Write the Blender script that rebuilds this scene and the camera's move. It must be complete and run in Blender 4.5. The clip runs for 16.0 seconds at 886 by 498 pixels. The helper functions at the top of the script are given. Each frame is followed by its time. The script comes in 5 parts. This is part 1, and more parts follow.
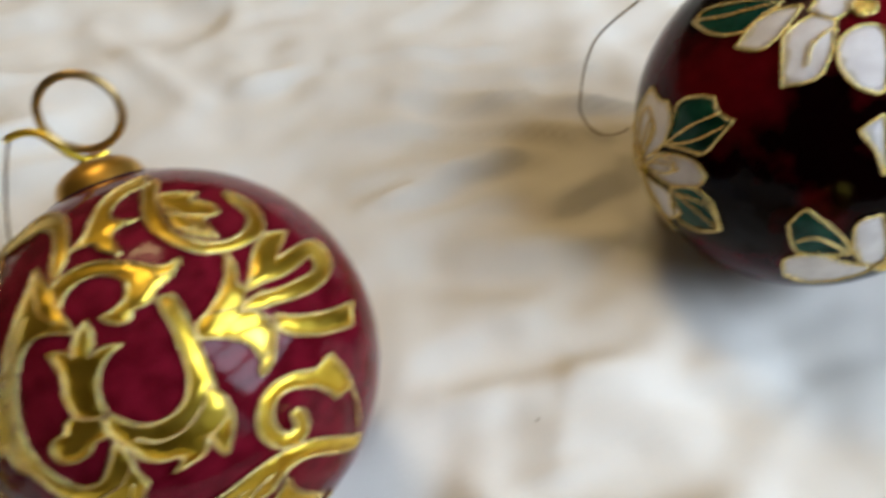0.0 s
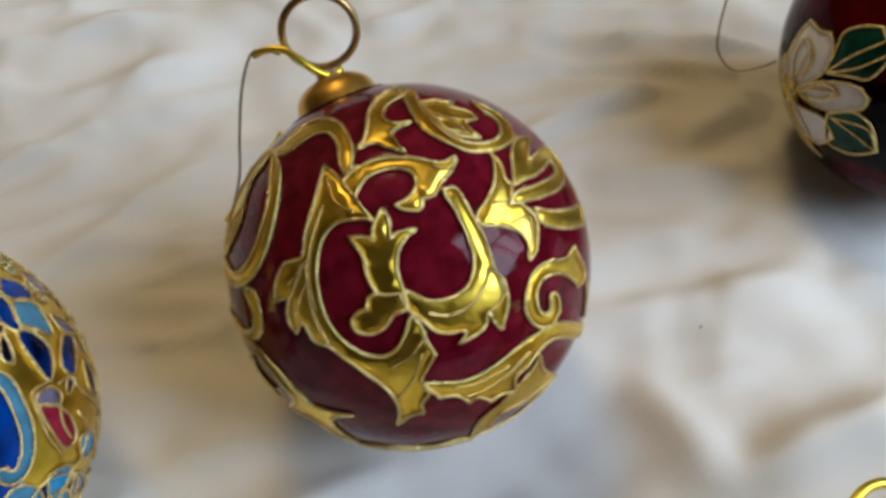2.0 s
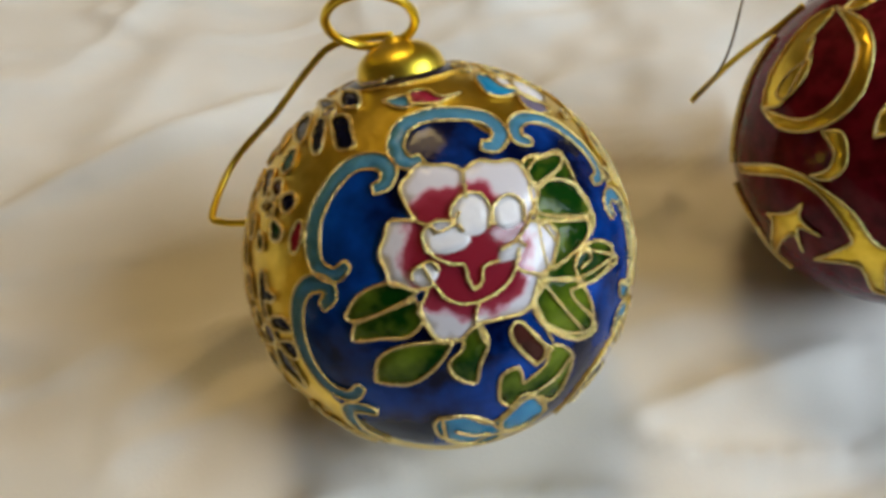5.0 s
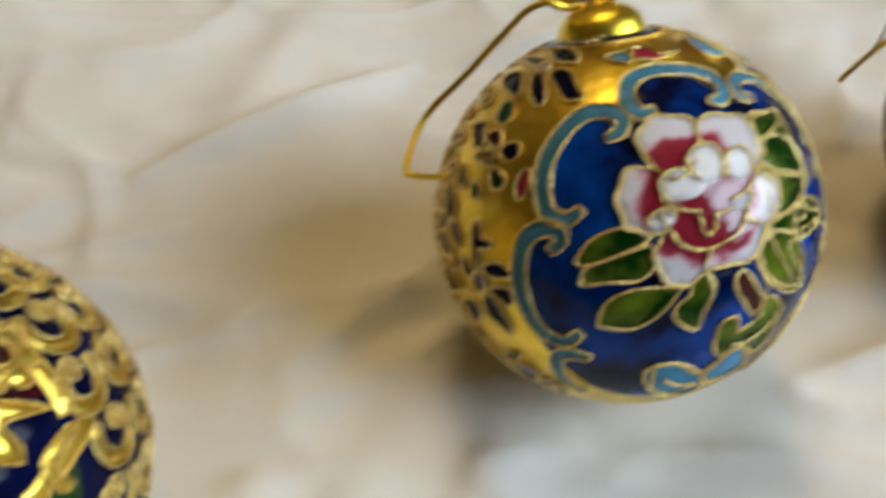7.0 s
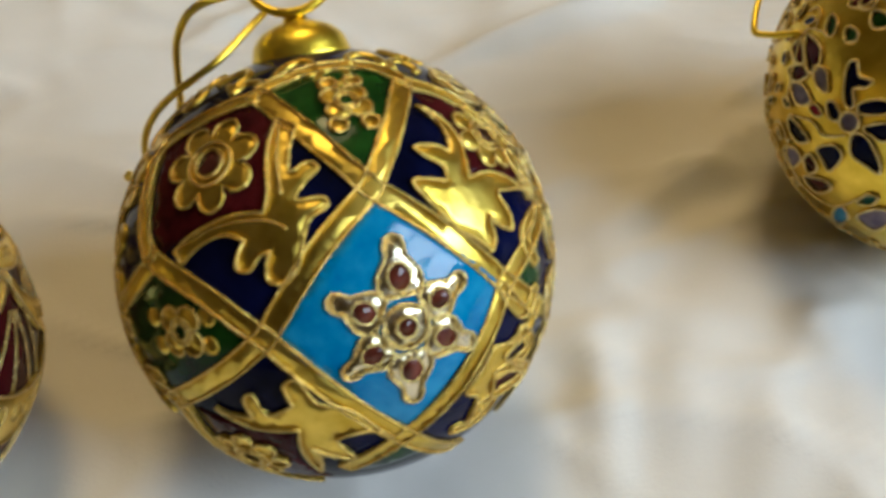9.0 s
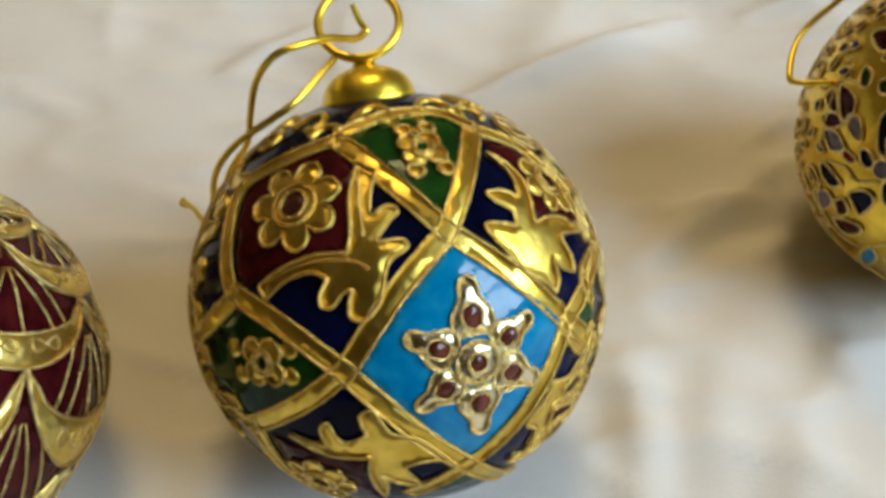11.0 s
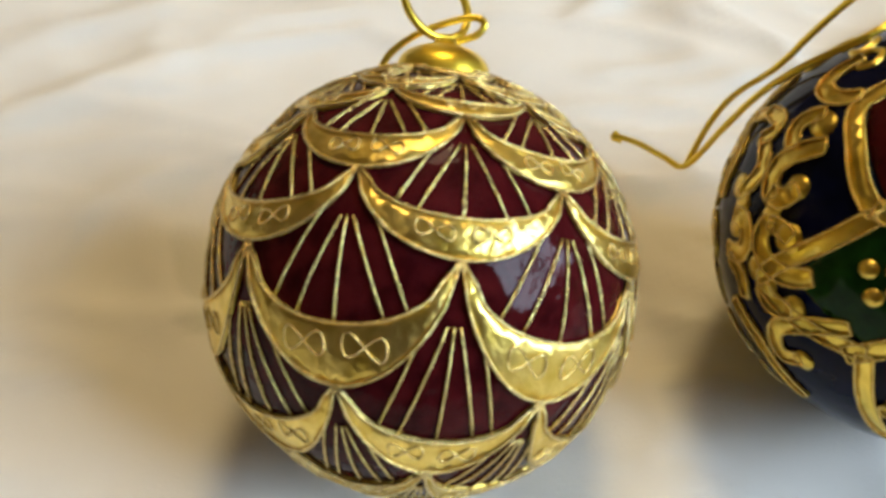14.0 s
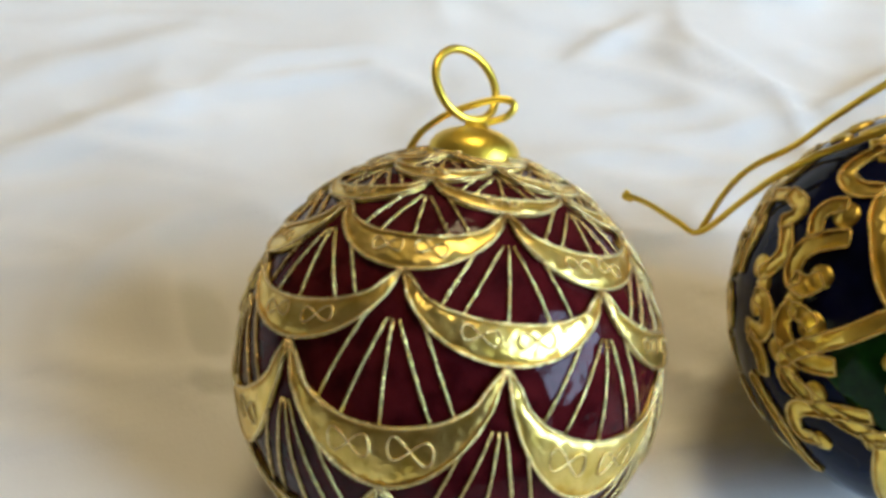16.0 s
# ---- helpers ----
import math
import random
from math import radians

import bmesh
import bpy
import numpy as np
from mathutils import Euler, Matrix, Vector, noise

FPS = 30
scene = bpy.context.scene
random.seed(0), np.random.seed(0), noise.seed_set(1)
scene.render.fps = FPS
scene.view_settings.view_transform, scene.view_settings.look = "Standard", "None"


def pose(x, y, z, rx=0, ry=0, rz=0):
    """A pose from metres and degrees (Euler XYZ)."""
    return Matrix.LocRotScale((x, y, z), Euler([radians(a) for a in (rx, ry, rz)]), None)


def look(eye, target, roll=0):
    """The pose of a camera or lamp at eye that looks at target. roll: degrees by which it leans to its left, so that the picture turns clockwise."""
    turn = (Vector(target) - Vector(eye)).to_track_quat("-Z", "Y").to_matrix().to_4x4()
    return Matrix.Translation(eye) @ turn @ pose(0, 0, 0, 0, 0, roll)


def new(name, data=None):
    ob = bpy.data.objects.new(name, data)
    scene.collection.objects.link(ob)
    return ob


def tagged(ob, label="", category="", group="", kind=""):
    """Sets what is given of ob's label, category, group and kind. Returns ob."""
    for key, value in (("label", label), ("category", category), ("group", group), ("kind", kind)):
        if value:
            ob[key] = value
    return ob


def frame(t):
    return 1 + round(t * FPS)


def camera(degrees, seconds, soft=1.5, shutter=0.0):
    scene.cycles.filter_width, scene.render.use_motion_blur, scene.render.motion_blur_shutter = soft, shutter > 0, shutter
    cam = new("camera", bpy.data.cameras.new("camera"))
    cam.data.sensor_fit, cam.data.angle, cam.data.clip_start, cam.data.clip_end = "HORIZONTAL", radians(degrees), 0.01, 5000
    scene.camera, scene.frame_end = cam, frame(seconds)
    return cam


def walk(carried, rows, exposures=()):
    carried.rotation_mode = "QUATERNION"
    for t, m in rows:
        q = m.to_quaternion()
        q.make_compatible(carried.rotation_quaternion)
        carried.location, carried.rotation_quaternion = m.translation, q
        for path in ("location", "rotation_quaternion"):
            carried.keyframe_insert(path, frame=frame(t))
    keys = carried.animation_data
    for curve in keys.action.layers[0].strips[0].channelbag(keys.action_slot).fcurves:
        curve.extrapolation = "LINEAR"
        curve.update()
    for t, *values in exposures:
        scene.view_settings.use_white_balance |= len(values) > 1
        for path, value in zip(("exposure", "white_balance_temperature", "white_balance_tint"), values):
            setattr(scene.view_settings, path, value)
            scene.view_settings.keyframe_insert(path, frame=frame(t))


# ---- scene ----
# camera and walk
cam = camera(54.85, 16.0, soft=3.6, shutter=0.8)
walk(cam, [
    (0, look((0.0189, -0.0975, 0.1803), (0.0514, -0.0053, 0.0535), -4.84)),
    (0.5, look((-0.0057, -0.0976, 0.1823), (0.0282, -0.0088, 0.0535), -3.72)),
    (1, look((-0.0181, -0.0969, 0.1869), (0.0134, -0.0108, 0.0556), -4.07)),
    (1.5, look((-0.0244, -0.0980, 0.1873), (0.0072, -0.0111, 0.0566), -4.16)),
    (2, look((-0.0293, -0.0976, 0.1873), (0.0033, -0.0104, 0.0571), -3.65)),
    (2.5, look((-0.0348, -0.0992, 0.1899), (-0.0033, -0.0116, 0.0597), -4.04)),
    (3, look((-0.0594, -0.0967, 0.1910), (-0.0301, -0.0089, 0.0604), -4.10)),
    (3.5, look((-0.0845, -0.0938, 0.1868), (-0.0598, -0.0041, 0.0567), -6.17)),
    (4, look((-0.1104, -0.0900, 0.1813), (-0.0820, -0.0003, 0.0519), -3.97)),
    (4.2, look((-0.1199, -0.0902, 0.1779), (-0.0895, 0.0012, 0.0501), -3.12)),
    (6.3, look((-0.1516, -0.0851, 0.1764), (-0.1191, 0.0068, 0.0495), -1.20)),
    (6.5, look((-0.1564, -0.0871, 0.1781), (-0.1259, 0.0056, 0.0514), -2.24)),
    (7, look((-0.1819, -0.0849, 0.1734), (-0.1467, 0.0073, 0.0475), 0.81)),
    (7.5, look((-0.2022, -0.0872, 0.1715), (-0.1725, 0.0059, 0.0448), -0.57)),
    (8, look((-0.2253, -0.0923, 0.1649), (-0.1966, 0.0047, 0.0409), -1.39)),
    (8.5, look((-0.2421, -0.0968, 0.1601), (-0.2143, 0.0027, 0.0379), -2.43)),
    (9, look((-0.2509, -0.0970, 0.1617), (-0.2249, -0.0002, 0.0370), -2.09)),
    (9.2, look((-0.2537, -0.0980, 0.1618), (-0.2273, -0.0009, 0.0374), -2.23)),
    (11.3, look((-0.2648, -0.0949, 0.1748), (-0.2373, 0.0033, 0.0515), 0.01)),
    (11.5, look((-0.2675, -0.0961, 0.1771), (-0.2412, 0.0023, 0.0538), -0.34)),
    (12, look((-0.2852, -0.0968, 0.1741), (-0.2594, 0.0036, 0.0522), -0.32)),
    (12.5, look((-0.3152, -0.0924, 0.1681), (-0.2843, 0.0071, 0.0467), 2.62)),
    (13, look((-0.3338, -0.0869, 0.1628), (-0.3093, 0.0134, 0.0405), 0.53)),
    (13.5, look((-0.3492, -0.0806, 0.1593), (-0.3250, 0.0181, 0.0358), 1.22)),
    (14, look((-0.3524, -0.0779, 0.1572), (-0.3313, 0.0206, 0.0329), 0.32)),
    (14.5, look((-0.3548, -0.0750, 0.1587), (-0.3324, 0.0209, 0.0326), 1.33)),
    (15, look((-0.3543, -0.0656, 0.1657), (-0.3326, 0.0254, 0.0359), 1.96)),
    (15.5, look((-0.3552, -0.0612, 0.1684), (-0.3324, 0.0316, 0.0400), 2.28)),
    (16, look((-0.3608, -0.0639, 0.1679), (-0.3337, 0.0313, 0.0422), 3.73)),
], exposures=[(0.0, -0.31, 6000, 11), (1.0, -0.48, 5880, 11), (2.5, -0.57, 5820, 11), (3.5, -0.65, 6300, 11), (4.2, -0.47, 6300, 10), (6.5, -0.27, 6150, 9), (8.5, -0.18, 5950, 8), (11.5, -0.12, 5950, 8), (12.5, -0.17, 6350, 8), (13.5, 0.32, 6150, 8), (14.5, 0.37, 5550, 8), (16.0, 0.36, 5100, 8)])


# world, windows' daylight and the ceiling lamp
world = bpy.data.worlds.new("world")
scene.world = world
world.use_nodes = True
sky = world.node_tree.nodes.new("ShaderNodeTexSky")
sky.sky_type, sky.sun_disc = "NISHITA", False
sky.sun_elevation, sky.sun_rotation = radians(35), radians(126)
back = world.node_tree.nodes["Background"]
back.inputs["Strength"].default_value = 0.1
world.node_tree.links.new(sky.outputs[0], back.inputs["Color"])

WALL_AZ = radians(-58)                     # the way from the cloth to the window wall
ROOM = Matrix.Rotation(WALL_AZ, 4, "Z")    # room axes: +x to the window wall
WALL_D, CEIL, FLOOR = 1.0, 2.45, -0.62


def area(name, m, sx, sy, power, colour):
    lamp = bpy.data.lights.new(name, "AREA")
    lamp.shape, lamp.size, lamp.size_y, lamp.energy, lamp.color = "RECTANGLE", sx, sy, power, colour
    ob = new(name, lamp)
    ob.matrix_world = m
    return ob


# windows in the wall: centre along the wall, centre height, width, height
WIN = [(0.56, 1.02, 1.25, 1.25), (-0.26, 0.31, 0.24, 0.33)]
area("window_daylight", ROOM @ look((WALL_D + 0.13, WIN[0][0], WIN[0][1]), (0, WIN[0][0], WIN[0][1])), 1.22, 1.22, 60, (0.77, 0.885, 1.0))
area("small_window_daylight", ROOM @ look((WALL_D + 0.13, WIN[1][0], WIN[1][1]), (0, WIN[1][0], WIN[1][1])), 0.24, 0.33, 0.35, (0.85, 0.93, 1.0))
bulb = bpy.data.lights.new("ceiling_lamp_bulb", "POINT")
bulb.energy, bulb.color, bulb.shadow_soft_size = 53, (1.0, 0.75, 0.30), 0.30
new("ceiling_lamp_bulb", bulb).location = (0.12, 1.30, 2.28)


# materials
def mat(name):
    m = bpy.data.materials.new(name)
    m.use_nodes = True
    nt = m.node_tree
    return m, nt, nt.nodes["Principled BSDF"]


def coords(nt, scale):
    tc, mp = nt.nodes.new("ShaderNodeTexCoord"), nt.nodes.new("ShaderNodeMapping")
    nt.links.new(tc.outputs["Object"], mp.inputs["Vector"])
    mp.inputs["Scale"].default_value = (scale, scale, scale) if not isinstance(scale, tuple) else scale
    return mp.outputs["Vector"]


def noise_tex(nt, scale, detail=3.0, rough=0.5):
    n = nt.nodes.new("ShaderNodeTexNoise")
    n.inputs["Scale"].default_value, n.inputs["Detail"].default_value, n.inputs["Roughness"].default_value = 1.0, detail, rough
    nt.links.new(coords(nt, scale), n.inputs["Vector"])
    return n.outputs["Fac"]


def ramp(nt, fac, stops):
    r = nt.nodes.new("ShaderNodeValToRGB")
    while len(r.color_ramp.elements) < len(stops):
        r.color_ramp.elements.new(0.5)
    for e, (p, c) in zip(r.color_ramp.elements, stops):
        e.position, e.color = p, (*c, 1)
    nt.links.new(fac, r.inputs["Fac"])
    return r.outputs["Color"]


def bump(nt, bsdf, fac, strength, distance):
    b = nt.nodes.new("ShaderNodeBump")
    b.inputs["Strength"].default_value, b.inputs["Distance"].default_value = strength, distance
    nt.links.new(fac, b.inputs["Height"])
    nt.links.new(b.outputs["Normal"], bsdf.inputs["Normal"])


def enamel(name, dark, light, scale=260, rough=0.07, wave=0.0003, gloss=0.16):
    """Kiln-fired glass enamel: mottled depth of colour, a slightly wavy shiny skin."""
    m, nt, b = mat(name)
    nt.links.new(ramp(nt, noise_tex(nt, scale, 4), [(0.32, dark), (0.68, light)]), b.inputs["Base Color"])
    b.inputs["Roughness"].default_value = rough
    b.inputs["IOR"].default_value = 1.48
    b.inputs["Specular IOR Level"].default_value = gloss
    bump(nt, b, noise_tex(nt, 190, 2), 0.5, wave)
    return m


def gilt(name, dark, light, rough=0.26, scale=700, depth=0.00018):
    """Gilded metal: slightly uneven, brushed and worn."""
    m, nt, b = mat(name)
    nt.links.new(ramp(nt, noise_tex(nt, scale * 0.4, 4), [(0.3, dark), (0.7, light)]), b.inputs["Base Color"])
    b.inputs["Metallic"].default_value = 1.0
    b.inputs["Roughness"].default_value = rough
    broad = nt.nodes.new("ShaderNodeMath")
    broad.operation = "MULTIPLY_ADD"
    nt.links.new(noise_tex(nt, 130, 2), broad.inputs[0])
    broad.inputs[1].default_value = 1.0
    nt.links.new(noise_tex(nt, scale, 3), broad.inputs[2])
    bump(nt, b, broad.outputs[0], 0.55, depth)
    return m


GOLD = gilt("gold_foil", (0.60, 0.405, 0.028), (0.92, 0.68, 0.09), 0.30, 420, 0.0003)
SATINGOLD = gilt("satin_gold", (0.58, 0.40, 0.04), (0.92, 0.70, 0.14), 0.31, 420, 0.0003)
EMBOSS = gilt("embossed_gold", (0.68, 0.50, 0.08), (0.96, 0.77, 0.24), 0.32, 560, 0.0006)
WIRE = gilt("gold_wire", (0.56, 0.38, 0.07), (0.92, 0.68, 0.20), 0.26, 2400, 0.0009)
PALEWIRE = gilt("pale_gold_wire", (0.62, 0.46, 0.14), (0.95, 0.78, 0.36), 0.25, 2400, 0.0009)
SATINBRASS = gilt("satin_bronze_cap", (0.56, 0.33, 0.055), (0.76, 0.48, 0.10), 0.36, 300, 0.00008)
CAPGOLD = gilt("polished_brass_cap", (0.80, 0.575, 0.04), (0.95, 0.73, 0.085), 0.33, 400, 0.00008)
OLDBRASS = gilt("aged_brass", (0.36, 0.24, 0.09), (0.58, 0.41, 0.17), 0.34, 500, 0.0001)
DULLWIRE = gilt("dull_wire", (0.22, 0.17, 0.09), (0.42, 0.33, 0.18), 0.4, 900, 0.00005)
RED = enamel("red_enamel", (0.070, 0.002, 0.006), (0.145, 0.006, 0.016))
DARKRED = enamel("dark_red_enamel", (0.002, 0.0001, 0.0003), (0.10, 0.0015, 0.005), 48, 0.1)
DARKRED.node_tree.nodes["Principled BSDF"].inputs["Specular IOR Level"].default_value = 0.08
DARKRED.node_tree.nodes["Color Ramp"].color_ramp.elements[0].position = 0.46
DARKRED.node_tree.nodes["Color Ramp"].color_ramp.elements[1].position = 0.70
SILVERGILT = gilt("pale_silver_gilt", (0.70, 0.60, 0.36), (0.95, 0.88, 0.66), 0.2, 600, 0.0005)
MAROON = enamel("maroon_enamel", (0.024, 0.002, 0.003), (0.060, 0.006, 0.007), wave=0.0008, gloss=0.10)
BLUE = enamel("cobalt_enamel", (0.0005, 0.0025, 0.020), (0.003, 0.055, 0.33), 62)
BLUE.node_tree.nodes["Color Ramp"].color_ramp.elements[0].position = 0.40
BLUE.node_tree.nodes["Color Ramp"].color_ramp.elements[1].position = 0.64
NAVY = enamel("navy_enamel", (0.001, 0.0014, 0.006), (0.003, 0.005, 0.034), 90, gloss=0.08)
SKY = enamel("turquoise_enamel", (0.0, 0.16, 0.36), (0.02, 0.26, 0.47), rough=0.05, gloss=0.4)
PALE = enamel("pale_blue_enamel", (0.05, 0.16, 0.24), (0.08, 0.24, 0.36))
WHITE = enamel("white_enamel", (0.68, 0.66, 0.66), (0.80, 0.79, 0.79))
PINK = enamel("rose_enamel", (0.19, 0.006, 0.018), (0.32, 0.025, 0.05))
GREEN = enamel("green_enamel", (0.003, 0.022, 0.003), (0.012, 0.055, 0.006))


def leaf_enamel():
    """Dark green glass that runs into yellow-green."""
    m = enamel("leaf_enamel", (0.004, 0.03, 0.003), (0.13, 0.18, 0.012), 105)
    m.node_tree.nodes["Color Ramp"].color_ramp.elements[0].position = 0.42
    m.node_tree.nodes["Color Ramp"].color_ramp.elements[1].position = 0.66
    return m


def peony_enamel(lon, lat, rad, inner, outer):
    """Rose glass that pales to white away from the flower's heart."""
    m, nt, b = mat("peony_enamel")
    tc, far = nt.nodes.new("ShaderNodeTexCoord"), nt.nodes.new("ShaderNodeVectorMath")
    far.operation = "DISTANCE"
    a, c = radians(lon), radians(lat)
    far.inputs[1].default_value = (rad * math.cos(c) * math.cos(a), rad * math.cos(c) * math.sin(a), rad * math.sin(c))
    nt.links.new(tc.outputs["Object"], far.inputs[0])
    span = nt.nodes.new("ShaderNodeMapRange")
    span.inputs["From Min"].default_value, span.inputs["From Max"].default_value = inner, outer
    wob = nt.nodes.new("ShaderNodeMath")
    wob.operation = "MULTIPLY_ADD"
    nt.links.new(noise_tex(nt, 230, 3), wob.inputs[0])
    wob.inputs[1].default_value, wob.inputs[2].default_value = 0.006, -0.003
    add = nt.nodes.new("ShaderNodeMath")
    nt.links.new(far.outputs["Value"], add.inputs[0])
    nt.links.new(wob.outputs[0], add.inputs[1])
    nt.links.new(add.outputs[0], span.inputs["Value"])
    nt.links.new(ramp(nt, span.outputs[0], [(0.0, (0.21, 0.013, 0.026)), (0.42, (0.29, 0.03, 0.052)), (0.58, (0.58, 0.33, 0.38)), (0.74, (0.62, 0.59, 0.61))]), b.inputs["Base Color"])
    b.inputs["Roughness"].default_value, b.inputs["IOR"].default_value = 0.09, 1.52
    bump(nt, b, noise_tex(nt, 190, 2), 0.5, 0.0004)
    return m


LEAF = leaf_enamel()
PEONY = peony_enamel(10.0, 18.0, 0.0388, 0.0085, 0.0130)
TEAL = enamel("teal_enamel", (0.003, 0.028, 0.020), (0.014, 0.085, 0.062), 150)
BROWN = enamel("brown_enamel", (0.03, 0.008, 0.006), (0.07, 0.02, 0.014))
AMBER = enamel("brown_stone", (0.05, 0.010, 0.006), (0.16, 0.035, 0.02), 300, 0.04, gloss=0.5)
LILAC = enamel("grey_lilac_enamel", (0.12, 0.10, 0.16), (0.24, 0.20, 0.26))

m, nt, b = mat("white_muslin")
nt.links.new(ramp(nt, noise_tex(nt, 14, 5), [(0.3, (0.66, 0.63, 0.56)), (0.7, (0.76, 0.74, 0.68))]), b.inputs["Base Color"])
b.inputs["Roughness"].default_value = 0.9
b.inputs["Sheen Weight"].default_value = 0.15
bump(nt, b, noise_tex(nt, 1400, 2), 0.25, 0.0003)
CLOTH = m


def plain(name, dark, light, scale, rough=0.8):
    m, nt, b = mat(name)
    nt.links.new(ramp(nt, noise_tex(nt, scale, 4), [(0.3, dark), (0.7, light)]), b.inputs["Base Color"])
    b.inputs["Roughness"].default_value = rough
    return m


PAINT = plain("warm_wall_paint", (0.13, 0.095, 0.05), (0.16, 0.118, 0.064), 3)
CEILP = plain("ceiling_paint", (0.25, 0.19, 0.11), (0.29, 0.225, 0.13), 3)
FLOORW = plain("oak_floor", (0.09, 0.055, 0.03), (0.15, 0.095, 0.05), 9, 0.4)
FRAMEP = plain("white_frame_paint", (0.74, 0.73, 0.70), (0.80, 0.79, 0.77), 20, 0.4)
m, nt, b = mat("lamp_glass")
b.inputs["Emission Color"].default_value, b.inputs["Emission Strength"].default_value = (1.0, 0.66, 0.34, 1), 6.0
LAMPGLASS = m


# shapes
def mesh_ob(name, verts, faces, material, parent=None, label="", smooth=True):
    me = bpy.data.meshes.new(name)
    me.from_pydata([tuple(v) for v in verts], [], faces)
    me.materials.append(material)
    if smooth:
        me.shade_smooth()
    ob = new(name, me)
    if parent:
        ob.parent = parent
    if label:
        tagged(ob, label)
    return ob


def box(name, x0, x1, y0, y1, z0, z1, material, parent=None, m=None):
    bm = bmesh.new()
    bmesh.ops.create_cube(bm, size=1.0, matrix=Matrix.Translation(((x0 + x1) / 2, (y0 + y1) / 2, (z0 + z1) / 2)) @ Matrix.Diagonal((x1 - x0, y1 - y0, z1 - z0, 1)))
    bmesh.ops.bevel(bm, geom=bm.edges[:], offset=0.004, segments=1, affect="EDGES")
    if m:
        bm.transform(m)
    me = bpy.data.meshes.new(name)
    bm.to_mesh(me)
    bm.free()
    me.materials.append(material)
    ob = new(name, me)
    if parent:
        ob.parent = parent
    return ob


# the room that closes the place
def wall_with_openings():
    """The window wall, built of strips round two openings."""
    h = 2.2
    (a, za, wa, ha), (c, zc, wc, hc) = WIN
    cuts = [(-h, c - wc / 2, FLOOR, CEIL), (c - wc / 2, c + wc / 2, FLOOR, zc - hc / 2), (c - wc / 2, c + wc / 2, zc + hc / 2, CEIL),
            (c + wc / 2, a - wa / 2, FLOOR, CEIL), (a - wa / 2, a + wa / 2, FLOOR, za - ha / 2), (a - wa / 2, a + wa / 2, za + ha / 2, CEIL),
            (a + wa / 2, h, FLOOR, CEIL)]
    bm = bmesh.new()
    for y0, y1, z0, z1 in cuts:
        if z1 - z0 > 0.002:
            bmesh.ops.create_cube(bm, size=1.0, matrix=ROOM @ Matrix.Translation((WALL_D + 0.1, (y0 + y1) / 2, (z0 + z1) / 2)) @ Matrix.Diagonal((0.2, y1 - y0, z1 - z0, 1)))
    me = bpy.data.meshes.new("wall_window")
    bm.to_mesh(me)
    bm.free()
    me.materials.append(PAINT)
    return tagged(new("wall_window", me), "warm cream painted wall with two openings", "wall", kind="structure")


wall_with_openings()
for name, x0, x1, y0, y1 in (("wall_back", -2.3, -2.1, -2.2, 2.2), ("wall_side", -2.3, WALL_D + 0.2, 2.2, 2.4), ("wall_other_side", -2.3, WALL_D + 0.2, -2.4, -2.2)):
    tagged(box(name, x0, x1, y0, y1, FLOOR, CEIL, PAINT, m=ROOM), "plain warm cream painted wall", "wall", kind="structure")
tagged(box("floor", -2.3, WALL_D + 0.2, -2.4, 2.4, FLOOR - 0.1, FLOOR, FLOORW, m=ROOM), "brown oak floor", "floor", kind="structure")
tagged(box("ceiling", -2.3, WALL_D + 0.2, -2.4, 2.4, CEIL, CEIL + 0.1, CEILP, m=ROOM), "off-white painted ceiling", "ceiling", kind="structure")
for k, (y, z, w, h) in enumerate(WIN):
    fr = tagged(new("window_%d" % (k + 1)), "white framed window with small panes letting in daylight", "window", kind="structure")
    e = 0.035 if k == 0 else 0.02
    bars = [(-w / 2, w / 2, -h / 2, -h / 2 + e), (-w / 2, w / 2, h / 2 - e, h / 2), (-w / 2, -w / 2 + e, -h / 2 + e, h / 2 - e), (w / 2 - e, w / 2, -h / 2 + e, h / 2 - e)]
    for q, g in (((-0.11, 0.016), (0.11, 0.016)) if k == 0 else ((0.0, 0.012),)):
        bars.append((q - g, q + g, -h / 2 + e, h / 2 - e))
    for y0, y1, z0, z1 in bars:
        box("window_frame", WALL_D + 0.05, WALL_D + 0.10, y + y0, y + y1, z + z0, z + z1, FRAMEP, fr, ROOM)
    edges = [-w / 2 + e, -0.126, -0.094, 0.094, 0.126, w / 2 - e] if k == 0 else []
    for y0, y1 in zip(edges[::2], edges[1::2]):
        for q in (-h / 6, h / 6):
            box("window_bar", WALL_D + 0.055, WALL_D + 0.095, y + y0, y + y1, z + q - 0.016, z + q + 0.016, FRAMEP, fr, ROOM)

lamp = tagged(new("ceiling_lamp"), "round warm glowing ceiling lamp of frosted glass", "lamp")
lamp.location = (0.12, 1.30, CEIL)


# the cloth: one soft rumpled sheet over a table
HOLLOWS = [(0.1482, 0.0060, -0.0035), (-0.0006, -0.0010, 0.0053), (-0.1063, 0.0096, -0.0002), (-0.2439, 0.0011, 0.0002), (-0.3370, 0.0114, -0.0002)]


